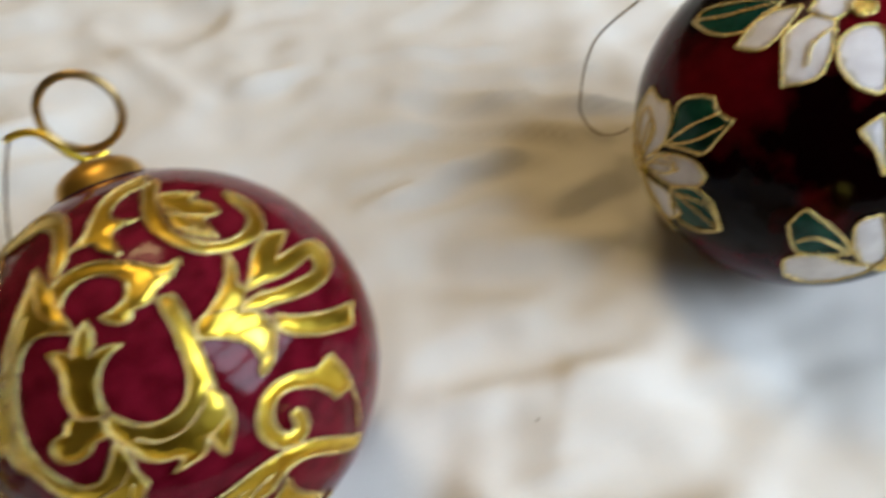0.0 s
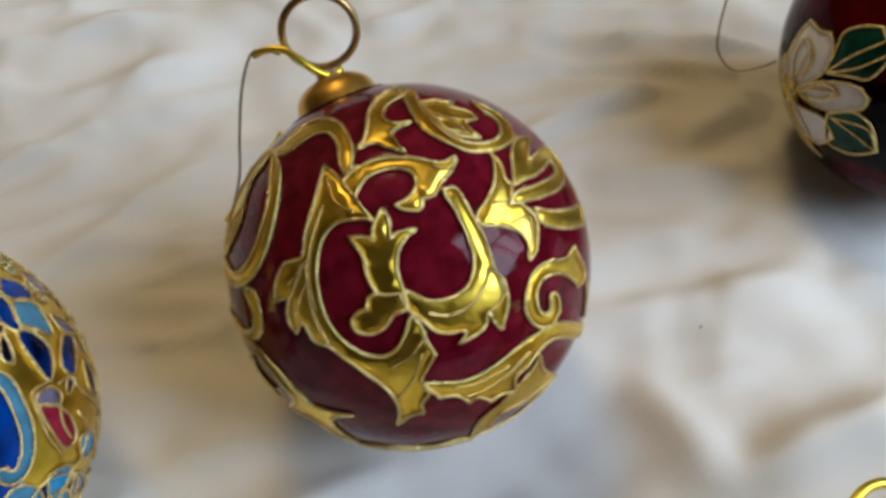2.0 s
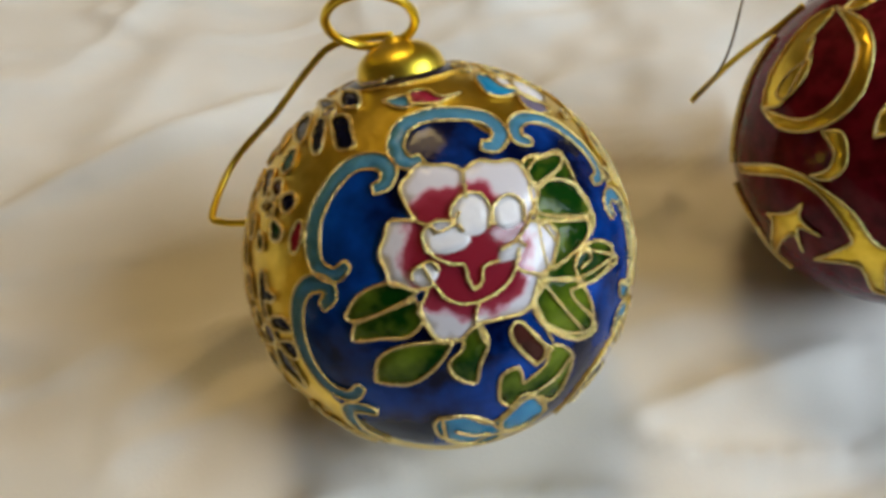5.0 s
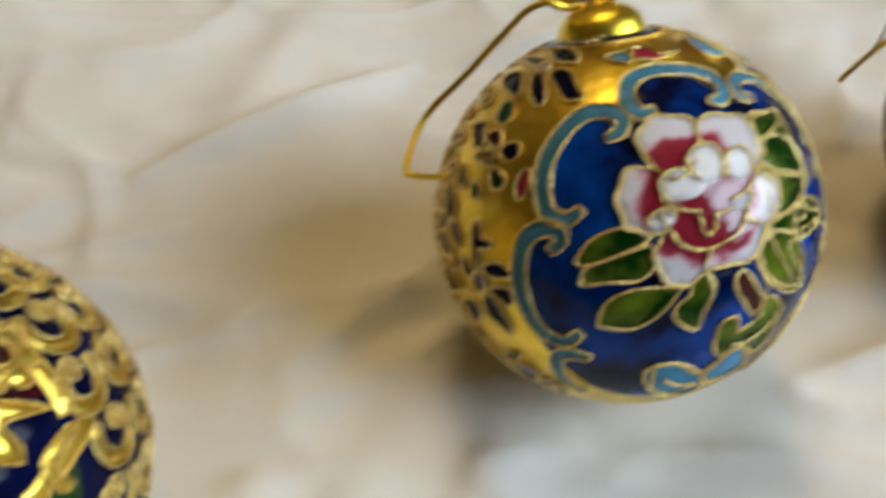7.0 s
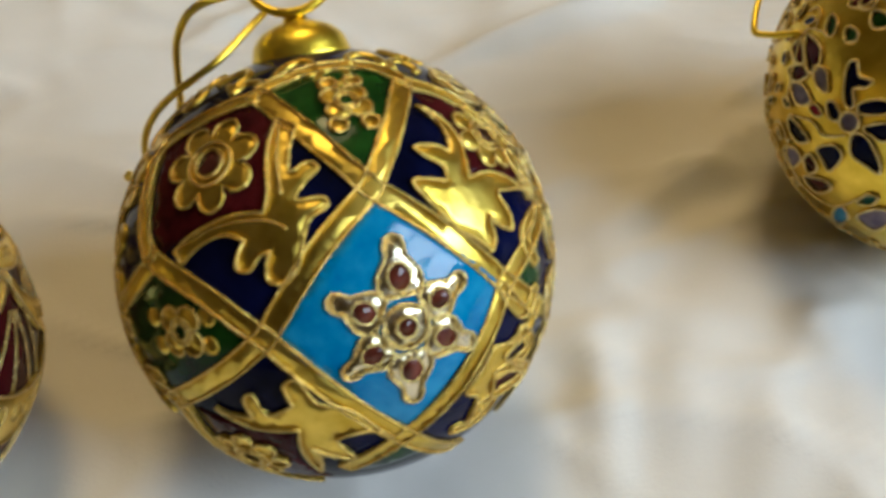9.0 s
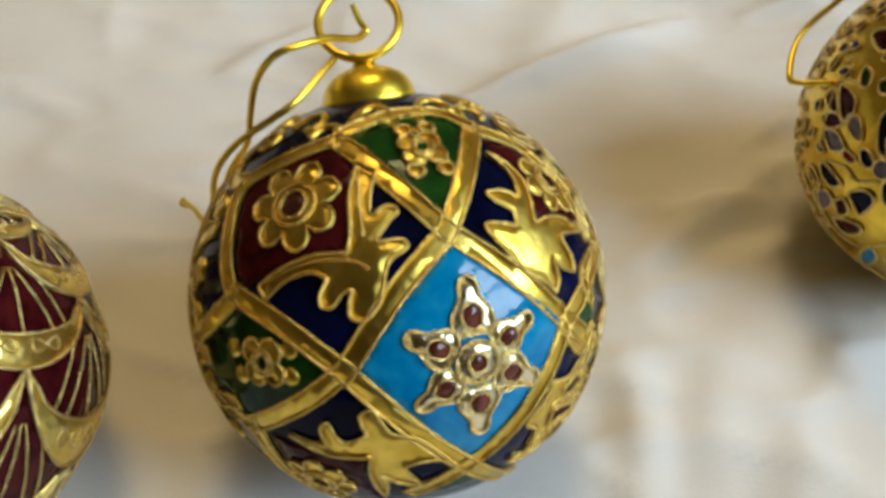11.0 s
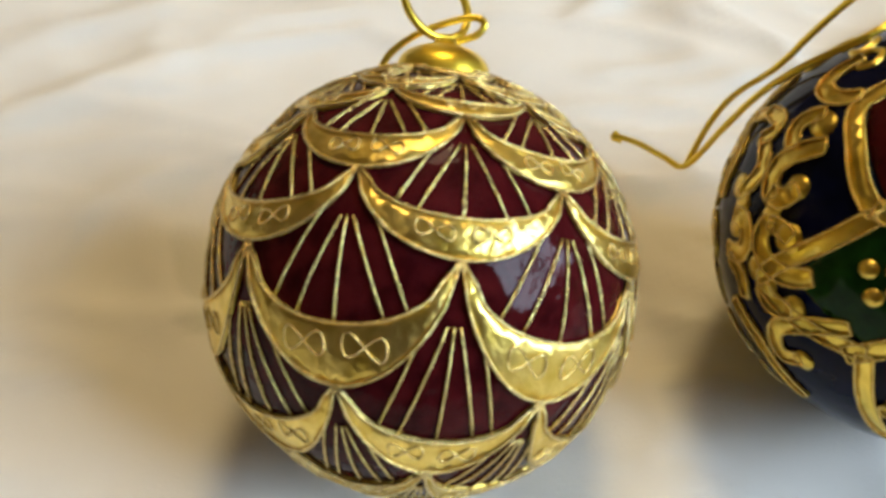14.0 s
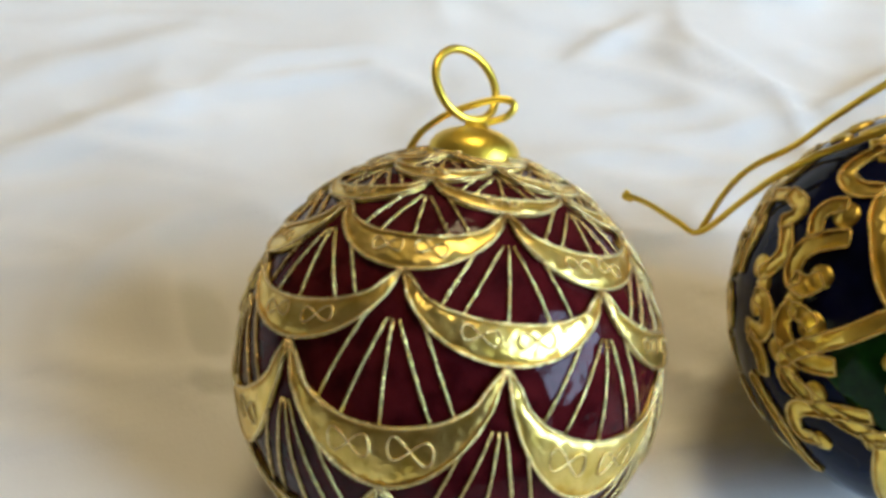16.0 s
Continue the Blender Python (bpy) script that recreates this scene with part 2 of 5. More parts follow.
def fold_noise(x, y):
    k = 0.5 + 1.1 * min(max((x + 0.1) / 0.06, 0), 1)      # more crumpled about the red balls
    v = 0.0036 * noise.noise((x * 10, y * 14, 3.1)) + 0.0030 * noise.noise((x * 24, y * 32, 7.7)) + k * (0.0015 * noise.noise((x * 50 + y * 20, y * 60, 2.2)) + 0.0009 * noise.noise((x * 75, y * 90, 1.3)))
    r = 1 - abs(noise.noise((x * 11 + y * 8, y * 17 - x * 5, 5.5))) * 2.2
    a, c = 0.94 * x - 0.34 * y, 0.34 * x + 0.94 * y
    gate = min(max(noise.noise((x * 7, y * 7, 9.4)) * 2.2 + 0.45, 0), 1)
    w = 1 - abs(noise.noise((a * 15, c * 62, 4.2))) * 2.6
    calm = 0.5 + 0.5 * min(max((x + 0.33) / 0.1, 0), 1)      # and smoother about the scale ball
    return calm * (v + 0.0030 * max(r, 0) ** 3 + 0.0030 * gate * max(w, 0) ** 2.5)


def cloth_height(x, y):
    z = fold_noise(x, y)
    for x0, y0, x1, y1, h, w in CREASES:
        dx, dy = x1 - x0, y1 - y0
        s = ((x - x0) * dx + (y - y0) * dy) / (dx * dx + dy * dy)
        q = min(max(s, 0), 1)
        d2 = (x - x0 - q * dx) ** 2 + (y - y0 - q * dy) ** 2
        if d2 < 9 * w * w:
            z += h * math.exp(-d2 / (w * w)) * (0.35 + 0.65 * math.sin(math.pi * min(max(0.08 + 0.84 * s, 0), 1)))
    for hx, hy, hz in HOLLOWS:
        d2 = ((x - hx) ** 2 + (y - hy) ** 2)
        k = math.exp(-d2 / 0.028 ** 2)
        z = z * (1 - k) + hz * k
        if d2 < 0.03 ** 2:          # never above the ball that rests on it
            z = min(z, hz + 0.8 * d2 / (2 * 0.037) + 0.0)
    return z


CREASES = []


def crease(x0, y0, x1, y1, height, width):
    CREASES.append((x0, y0, x1, y1, height * (1.4 if x0 > 0.03 else 1.2), width * (0.92 if x0 > 0.03 else 1)))


crease(0.045, -0.028, 0.050, -0.060, 0.001671, 0.00805)
crease(0.060, -0.060, 0.097, -0.060, 0.003037, 0.0069)
crease(0.064, -0.021, 0.120, -0.032, 0.002646, 0.006)
crease(0.067, 0.033, 0.110, 0.017, 0.00216, 0.005)
crease(0.064, -0.038, 0.071, -0.041, 0.000648, 0.0016)
crease(0.049, 0.066, 0.095, 0.054, 0.002835, 0.005)
crease(0.062, 0.044, 0.095, 0.043, 0.002646, 0.005)
crease(0.100, 0.072, 0.138, 0.059, 0.002376, 0.004)
crease(-0.007, 0.172, 0.019, 0.116, 0.00216, 0.004)
crease(0.064, 0.115, 0.119, 0.101, 0.001728, 0.003)
crease(0.072, 0.006, 0.120, -0.031, 0.00216, 0.008)
crease(0.058, 0.052, 0.083, 0.049, 0.00216, 0.003)
crease(0.054, 0.085, 0.076, 0.075, 0.00216, 0.003)
crease(0.075, 0.094, 0.145, 0.053, 0.00216, 0.003)
crease(0.060, 0.089, 0.121, 0.051, 0.001944, 0.003)
crease(-0.050, 0.122, -0.015, 0.132, 0.00216, 0.006)
crease(0.086, 0.099, 0.136, 0.079, 0.001728, 0.003)
crease(-0.099, 0.111, -0.061, 0.114, 0.002376, 0.003)
crease(-0.059, 0.115, -0.010, 0.114, 0.002376, 0.004)
crease(-0.133, 0.159, -0.134, 0.108, 0.001559, 0.01)
crease(-0.061, 0.000, -0.011, -0.015, 0.00216, 0.005)
crease(-0.057, -0.021, -0.025, -0.036, 0.00216, 0.008)
crease(-0.224, 0.057, -0.173, 0.109, 0.001485, 0.0092)
crease(-0.176, 0.097, -0.126, 0.107, 0.002835, 0.005)
crease(-0.173, 0.109, -0.140, 0.148, 0.001485, 0.00805)
crease(-0.153, 0.028, -0.137, 0.034, 0.002835, 0.006)
crease(-0.203, 0.092, -0.118, 0.114, 0.003308, 0.0032)
crease(-0.176, 0.019, -0.184, -0.032, 0.001485, 0.0103)
crease(-0.191, 0.032, -0.195, -0.028, 0.001485, 0.0103)
crease(-0.145, 0.026, -0.177, -0.034, 0.001485, 0.0092)
crease(-0.138, -0.009, -0.150, -0.043, 0.001559, 0.008)
crease(-0.181, 0.019, -0.130, 0.042, 0.002835, 0.006)
crease(-0.171, -0.006, -0.193, -0.045, 0.001485, 0.00805)
crease(-0.159, -0.024, -0.176, -0.050, 0.001485, 0.00805)
crease(-0.193, -0.006, -0.202, -0.039, 0.002835, 0.006)
crease(-0.375, 0.132, -0.331, 0.134, 0.001944, 0.003)
crease(-0.331, 0.134, -0.315, 0.121, 0.00162, 0.003)
crease(-0.432, 0.115, -0.388, 0.130, 0.0027, 0.006)
crease(-0.263, 0.084, -0.248, 0.082, 0.00108, 0.003)
crease(-0.396, 0.080, -0.386, 0.038, 0.00216, 0.008)
crease(-0.434, 0.147, -0.379, 0.160, 0.00216, 0.006)
crease(-0.269, 0.127, -0.240, 0.141, 0.001944, 0.004)
crease(0.054, -0.058, 0.071, -0.058, 0.0042, 0.006)
crease(0.071, -0.058, 0.095, -0.060, 0.0046, 0.0065)
crease(0.044, -0.030, 0.047, -0.054, 0.0035, 0.007)
crease(0.044, -0.009, 0.067, -0.016, 0.0028, 0.005)
crease(0.068, -0.015, 0.097, -0.021, 0.003, 0.005)
crease(0.051, 0.055, 0.074, 0.053, 0.003, 0.003)
crease(0.065, 0.058, 0.089, 0.053, 0.0026, 0.003)
crease(0.073, 0.070, 0.105, 0.050, 0.0024, 0.003)
crease(0.086, 0.080, 0.112, 0.074, 0.0024, 0.003)
crease(0.068, 0.026, 0.109, 0.015, 0.003, 0.006)
crease(0.054, -0.035, 0.077, -0.038, 0.0014, 0.002)
crease(0.095, 0.034, 0.117, 0.035, 0.0024, 0.004)
crease(0.057, 0.018, 0.077, 0.004, 0.0024, 0.006)
crease(0.066, -0.028, 0.098, -0.038, 0.0022, 0.005)
crease(-0.061, 0.156, -0.025, 0.154, 0.0024, 0.004)
crease(-0.074, 0.128, -0.025, 0.129, 0.0024, 0.005)
crease(0.031, 0.117, 0.055, 0.117, 0.0024, 0.003)


def build_cloth():
    def steps(lo, hi, fine_lo, fine_hi, fine):
        out, v = [], fine_lo
        while v <= fine_hi:
            out.append(v)
            v += fine
        step, v, left = fine, out[-1], [out[0]]
        while v < hi:
            step *= 1.25
            v += step
            out.append(v)
        step = fine
        while left[-1] > lo:
            step *= 1.25
            left.append(left[-1] - step)
        return left[:0:-1] + out
    xs, ys = steps(-1.0, 0.5, -0.47, 0.30, 0.0023), steps(-0.38, 0.9, -0.14, 0.26, 0.0023)
    verts = [(x, y, cloth_height(x, y)) for y in ys for x in xs]
    n = len(xs)
    faces = [(j * n + i, j * n + i + 1, (j + 1) * n + i + 1, (j + 1) * n + i) for j in range(len(ys) - 1) for i in range(n - 1)]
    ob = mesh_ob("cloth", verts, faces, CLOTH)
    tagged(ob, "rumpled cream-white muslin cloth spread under the ornaments", "cloth")
    return ob


build_cloth()
top = tagged(new("table"), "plain wooden table hidden under the cloth", "table")
box("tabletop", -1.3, 0.58, -0.48, 1.15, -0.05, -0.012, FLOORW, top)
for x in (-1.2, 0.5):
    for y in (-0.4, 1.05):
        box("leg", x - 0.04, x + 0.04, y - 0.04, y + 0.04, FLOOR, -0.05, FLOORW, top)


# ornament-making: patterns are drawn in degrees of longitude and latitude on a ball whose pole is its cap
def uv(lon, lat):
    a, c = radians(lon), radians(lat)
    return Vector((math.cos(c) * math.cos(a), math.cos(c) * math.sin(a), math.sin(c)))


def spline(points, closed=True, n=6):
    """A smooth curve through (lon, lat) points on the unit ball; a point with a third value is a sharp corner."""
    p = [uv(*q[:2]) for q in points]
    sharp = [len(q) > 2 for q in points]
    out, k = [], len(p)
    for i in range(k if closed else k - 1):
        a, c = p[i], p[(i + 1) % k]
        before = p[i - 1] if (closed or i > 0) else a
        after = p[(i + 2) % k] if (closed or i + 2 < k) else c
        ta = Vector((0, 0, 0)) if sharp[i] else (c - before) * 0.5
        tc = Vector((0, 0, 0)) if sharp[(i + 1) % k] else (after - a) * 0.5
        if sharp[i]:
            ta = (c - a) * 0.6
        if sharp[(i + 1) % k]:
            tc = (c - a) * 0.6
        for j in range(n):
            s = j / n
            h = (2 * s ** 3 - 3 * s ** 2 + 1) * a + (s ** 3 - 2 * s ** 2 + s) * ta + (3 * s ** 2 - 2 * s ** 3) * c + (s ** 3 - s ** 2) * tc
            out.append(h.normalized())
    if not closed:
        out.append(p[-1])
    return out


def tube_mesh(points, r, closed, sides=6, taper=False):
    """Vertices and faces of a round wire along points (Vectors)."""
    k = len(points)
    verts, faces, up = [], [], None
    for i, p in enumerate(points):
        a = points[(i - 1) % k] if (closed or i) else p
        c = points[(i + 1) % k] if (closed or i < k - 1) else p
        t = (c - a).normalized() if (c - a).length > 1e-9 else Vector((0, 0, 1))
        if up is None:
            up = t.orthogonal()
        up = (up - t * up.dot(t)).normalized() if (up - t * up.dot(t)).length > 1e-6 else t.orthogonal().normalized()
        side = t.cross(up)
        for s in range(sides):
            w = 2 * math.pi * s / sides
            verts.append(p + (up * math.cos(w) + side * math.sin(w)) * r)
    for i in range(k if closed else k - 1):
        for s in range(sides):
            a, c = i * sides + s, i * sides + (s + 1) % sides
            d, e = ((i + 1) % k) * sides + s, ((i + 1) % k) * sides + (s + 1) % sides
            faces.append((a, c, e, d))
    if not closed:
        faces.append(tuple(range(sides - 1, -1, -1)))
        faces.append(tuple(range((k - 1) * sides, k * sides)))
    return verts, faces


def rod(name, points, r, material, parent, label="", closed=False, smooth_n=8, sides=8):
    """A bent wire through points in metres."""
    if smooth_n:
        pts, k = [], len(points)
        p = [Vector(q) for q in points]
        for i in range(k if closed else k - 1):
            a, c = p[i], p[(i + 1) % k]
            b0 = p[i - 1] if (closed or i) else a
            d0 = p[(i + 2) % k] if (closed or i + 2 < k) else c
            for j in range(smooth_n):
                s = j / smooth_n
                pts.append((2 * s ** 3 - 3 * s ** 2 + 1) * a + (s ** 3 - 2 * s ** 2 + s) * (c - b0) * 0.5 + (3 * s ** 2 - 2 * s ** 3) * c + (s ** 3 - s ** 2) * (d0 - a) * 0.5)
        if not closed:
            pts.append(p[-1])
    else:
        pts = [Vector(q) for q in points]
    v, f = tube_mesh(pts, r, closed, sides)
    return mesh_ob(name, v, f, material, parent, label)


CLOISON = [WIRE]     # the wire of the ornament in hand


def wire(path, ball, closed=True, r=0.00042, h=0.0002, name="wire", material=None):
    """A gilt cloison wire that lies on the ball along unit vectors; ball is (object, radius)."""
    ob, rad = ball
    v, f = tube_mesh([p * (rad + h) for p in path], r, closed, 6)
    return mesh_ob(name, v, f, material or CLOISON[0], ob)


TAKEN = []           # where cells already lie: ball, centre, reach


def cell(name, path, ball, material, h=0.00025, label="", dome=0.0):
    """A patch of enamel or foil inside a closed path, raised h over the ball, with its rim going down into it."""
    from mathutils.geometry import delaunay_2d_cdt
    ob, rad = ball
    c = sum(path, Vector()).normalized()
    TAKEN.append((rad, c, max((p - c).length for p in path)))
    ex = c.orthogonal().normalized()
    ey = c.cross(ex)

    def flat(p):
        w = math.acos(max(-1, min(1, p.dot(c))))
        d = Vector((p.dot(ex), p.dot(ey)))
        return d.normalized() * w if d.length > 1e-9 else Vector((0, 0))

    def lift(q, r):
        w = q.length
        if w < 1e-9:
            return c * r
        d = q / w
        return (c * math.cos(w) + (ex * d.x + ey * d.y) * math.sin(w)) * r
    ring = [flat(p) for p in path]
    x0, x1 = min(p.x for p in ring), max(p.x for p in ring)
    y0, y1 = min(p.y for p in ring), max(p.y for p in ring)
    inner, g = [], 0.045
    for i in range(int((x1 - x0) / g) + 1):
        for j in range(int((y1 - y0) / g) + 1):
            q = Vector((x0 + (i + 0.5) * g, y0 + (j + 0.5) * g))
            odd = False
            for s in range(len(ring)):
                a, d = ring[s], ring[s - 1]
                if (a.y > q.y) != (d.y > q.y) and q.x < (d.x - a.x) * (q.y - a.y) / (d.y - a.y) + a.x:
                    odd = not odd
            if odd and min((q - a).length for a in ring) > g * 0.35:
                inner.append(q)
    k = len(ring)
    vs, es, fs, *_ = delaunay_2d_cdt(ring + inner, [], [list(range(k))], 1, 1e-6)

    def rise(q):
        if not dome:
            return h
        d = min((q - a).length for a in ring)
        return h + dome * min(1.0, d / 0.09) ** 0.7
    verts = [lift(Vector(q), rad + rise(Vector(q))) for q in vs]
    faces = [tuple(f) for f in fs]
    if faces:
        f0 = faces[0]
        if (verts[f0[1]] - verts[f0[0]]).cross(verts[f0[2]] - verts[f0[0]]).dot(c) < 0:
            faces = [f[::-1] for f in faces]
    count = {}
    for f in faces:
        for a, d in zip(f, f[1:] + f[:1]):
            count[(a, d)] = 1
    rim = [(a, d) for a, d in count if (d, a) not in count]
    low = {}
    for a, d in rim:
        for q in (a, d):
            if q not in low:
                low[q] = len(verts)
                verts.append(verts[q].normalized() * (rad - 0.0004))
        faces.append((a, low[a], low[d], d))
    return mesh_ob(name, verts, faces, material, ob, label)


def plaque(name, points, ball, material, label="", h=0.00025, r=0.00036, n=6, dome=0.0, rim=True, ripple=0.0):
    """A cell with a wire round it; ripple gives it a frilled edge."""
    path = spline(points, True, n)
    if ripple:
        c = sum(path, Vector()).normalized()
        path = [(c + (p - c) * (1 + ripple * math.sin(0.9 * i))).normalized() for i, p in enumerate(path)]
    ob = cell(name, path, ball, material, h, label, dome)
    if rim:
        wire(path, (ob, ball[1]), True, r, h + 0.0001)
    return ob


def line(points, ball, r=0.00031, n=6, h=0.0003, name="wire", material=None):
    return wire(spline(points, False, n), ball, False, r, h, name, material)


def lathe(name, profile, material, parent, label="", n=32):
    """A turned shape: (radius, height) from bottom to top."""
    verts, faces = [], []
    for r, z in profile:
        verts += [(r * math.cos(2 * math.pi * i / n), r * math.sin(2 * math.pi * i / n), z) for i in range(n)]
    for k in range(len(profile) - 1):
        faces += [(k * n + i, k * n + (i + 1) % n, (k + 1) * n + (i + 1) % n, (k + 1) * n + i) for i in range(n)]
    faces.append(tuple(range(len(verts) - n, len(verts))))
    return mesh_ob(name, verts, faces, material, parent, label)


def ball_frame(axis, face):
    """Turn of a ball whose cap points along axis; longitude 0 faces the given way."""
    z = Vector(axis).normalized()
    x = Vector(face)
    x = (x - z * x.dot(z)).normalized()
    return Matrix((x, z.cross(x), z)).transposed()


def ornament(name, label, centre, rad, axis, body_material, body_label, cap_material=None, face=(-0.25, -0.63, 0.72), cap_top=1.14, cap_r=0.0086):
    """A hanging ball: turned body, flanged cap with a little neck."""
    ob = tagged(new(name), label, "ornament", "enamelled ball ornaments")
    ob.matrix_world = Matrix.Translation(centre) @ ball_frame(axis, face).to_4x4()
    n, k = 96, 48
    verts = [(0, 0, -rad)]
    for j in range(1, k):
        w = -math.pi / 2 + math.pi * j / k
        verts += [(rad * math.cos(w) * math.cos(2 * math.pi * i / n), rad * math.cos(w) * math.sin(2 * math.pi * i / n), rad * math.sin(w)) for i in range(n)]
    verts.append((0, 0, rad))
    faces = [(0, 1 + (i + 1) % n, 1 + i) for i in range(n)]
    for j in range(k - 2):
        faces += [(1 + j * n + i, 1 + j * n + (i + 1) % n, 1 + (j + 1) * n + (i + 1) % n, 1 + (j + 1) * n + i) for i in range(n)]
    faces += [(len(verts) - 1, 1 + (k - 2) * n + i, 1 + (k - 2) * n + (i + 1) % n) for i in range(n)]
    body = mesh_ob("body", verts, faces, body_material, ob, body_label)
    z0, z1 = rad * math.cos(math.asin(min(cap_r / rad, 1))), rad * cap_top
    d = z1 - z0
    lathe("cap", [(cap_r * 0.9, z0 - 0.0012), (cap_r * 0.99, z0 - 0.0005), (cap_r * 1.01, z0), (cap_r * 0.99, z0 + 0.0005), (cap_r * 0.965, z0 + 0.22 * d), (cap_r * 0.92, z0 + 0.40 * d),
                  (cap_r * 0.84, z0 + 0.56 * d), (cap_r * 0.71, z0 + 0.71 * d), (cap_r * 0.54, z0 + 0.83 * d), (cap_r * 0.36, z0 + 0.91 * d), (cap_r * 0.26, z0 + 0.95 * d), (cap_r * 0.22, z1 + 0.0006)],
          cap_material or CAPGOLD, ob, "polished gold-coloured metal cap")
    return ob, body, (ob, rad)


def hanging_ring(ob, centre, normal, r, thick, material):
    """A round metal ring held by the cap, by its centre and the way it faces."""
    inv, n = ob.matrix_world.inverted(), Vector(normal).normalized()
    a = n.orthogonal().normalized()
    b = n.cross(a)
    pts = [inv @ (Vector(centre) + (a * math.cos(2 * math.pi * i / 48) + b * math.sin(2 * math.pi * i / 48)) * r) for i in range(48)]
    return rod("ring", pts, thick, material, ob, "round metal hanging ring", True, 0, 10)


def world_wire(ob, points, r, material, label="", name="hook_wire"):
    inv = ob.matrix_world.inverted()
    return rod(name, [inv @ Vector(p) for p in points], r, material, ob, label)



def ribbon_path(points, width, n=6, taper=0.0):
    """The outline of a band of that width (degrees) along an open curve; taper narrows its ends."""
    mid = spline(points, False, n)
    left, right, k = [], [], len(mid)
    for i, p in enumerate(mid):
        t = mid[min(i + 1, k - 1)] - mid[max(i - 1, 0)]
        side = p.cross(t).normalized()
        w = radians(width) / 2 * (1 - taper * abs(2 * i / (k - 1) - 1) ** 3)
        left.append((p + side * w).normalized())
        right.append((p - side * w).normalized())
    return left + right[::-1]


def ribbon(name, points, width, ball, material, h=0.0003, r=0.00030, taper=0.0, n=6):
    path = ribbon_path(points, width, n, taper)
    ob = cell(name, path, ball, material, h)
    wire(path, (ob, ball[1]), True, r, h + 0.0001)
    return ob


def offset(c, tip, along, across):
    """A unit vector at along / across, in the frame that runs from c to tip."""
    d = tip - c * tip.dot(c)
    w = math.acos(max(-1, min(1, tip.dot(c))))
    d.normalize()
    s = c.cross(d)
    return (c + d * math.tan(along * w) + s * math.tan(across * w)).normalized()


def petal(name, centre, tip, ball, material, width=0.28, start=0.22, h=0.0004, r=0.00038, seed=None):
    """A pointed petal from near the centre to its tip, with a set stone if seed is a material."""
    c, t = uv(*centre), uv(*tip)
    shape = [(start, 0.42), (0.33, 0.74), (0.45, 1.0), (0.57, 0.97), (0.68, 0.70), (0.78, 0.46), (0.90, 0.48), (0.98, 0.36), (1.02, 0.12)]
    path = [offset(c, t, a, w * width) for a, w in shape] + [offset(c, t, a, -w * width) for a, w in shape[::-1]]
    ob = cell(name, path, ball, material, h)
    wire(path, (ob, ball[1]), True, r, h + 0.0001)
    if seed:
        ring = [offset(c, t, 0.55 + 0.16 * math.cos(2 * math.pi * i / 12), 0.52 * width * math.sin(2 * math.pi * i / 12)) for i in range(12)]
        gem = cell("stone", ring, (ob, ball[1]), seed, h + 0.0003, "small dark set stone", dome=0.0004)
        wire(ring, (gem, ball[1]), True, r * 0.8, h + 0.0003)
    return ob


def disc(name, centre, radius, ball, material, h=0.0004, r=0.00038, squash=1.0, turn=0.0, rim=True, dome=0.0):
    """A round or oval patch (radius in degrees)."""
    c = uv(*centre)
    east = Vector((0, 0, 1)).cross(c).normalized()
    north = c.cross(east)
    w = math.tan(radians(radius))
    path = []
    for i in range(16):
        a = 2 * math.pi * i / 16
        u, v = w * math.cos(a), w * math.sin(a) * squash
        u, v = u * math.cos(radians(turn)) - v * math.sin(radians(turn)), u * math.sin(radians(turn)) + v * math.cos(radians(turn))
        path.append((c + east * u + north * v).normalized())
    ob = cell(name, path, ball, material, h, dome=dome)
    if rim:
        wire(path, (ob, ball[1]), True, r, h + 0.0001)
    return ob


def rosette(centre, radius, ball, petals, material, heart, h=0.0005, turn=0.0):
    """A little flower: one lobed plaque and a ringed heart."""
    c = uv(*centre)
    east = Vector((0, 0, 1)).cross(c).normalized()
    north = c.cross(east)
    path = []
    for i in range(petals * 8):
        a = 2 * math.pi * i / (petals * 8) + radians(turn)
        q = radians(radius) * (0.60 + 0.40 * abs(math.sin(petals * (a - radians(turn)) / 2)) ** 0.6)
        path.append((c + (east * math.cos(a) + north * math.sin(a)) * math.tan(q)).normalized())
    ob = cell("flower", path, ball, material, h)
    wire(path, (ob, ball[1]), True, 0.00035, h + 0.0001)
    disc("heart", centre, radius * 0.3, (ob, ball[1]), heart, h + 0.0002)
    ring = [(c + (east * math.cos(a) + north * math.sin(a)) * math.tan(radians(radius * 0.46))).normalized() for a in (2 * math.pi * i / 20 for i in range(20))]
    wire(ring, (ob, ball[1]), True, 0.00035, h + 0.0002)
    return ob


lathe("lamp_base", [(0.09, -0.015), (0.10, -0.012), (0.10, 0.0), (0.02, 0.0)], FRAMEP, lamp)
lathe("shade", [(0.005, -0.20), (0.17, -0.19), (0.33, -0.14), (0.42, -0.07), (0.40, -0.014)], LAMPGLASS, lamp, "frosted glowing glass shade").visible_shadow = False


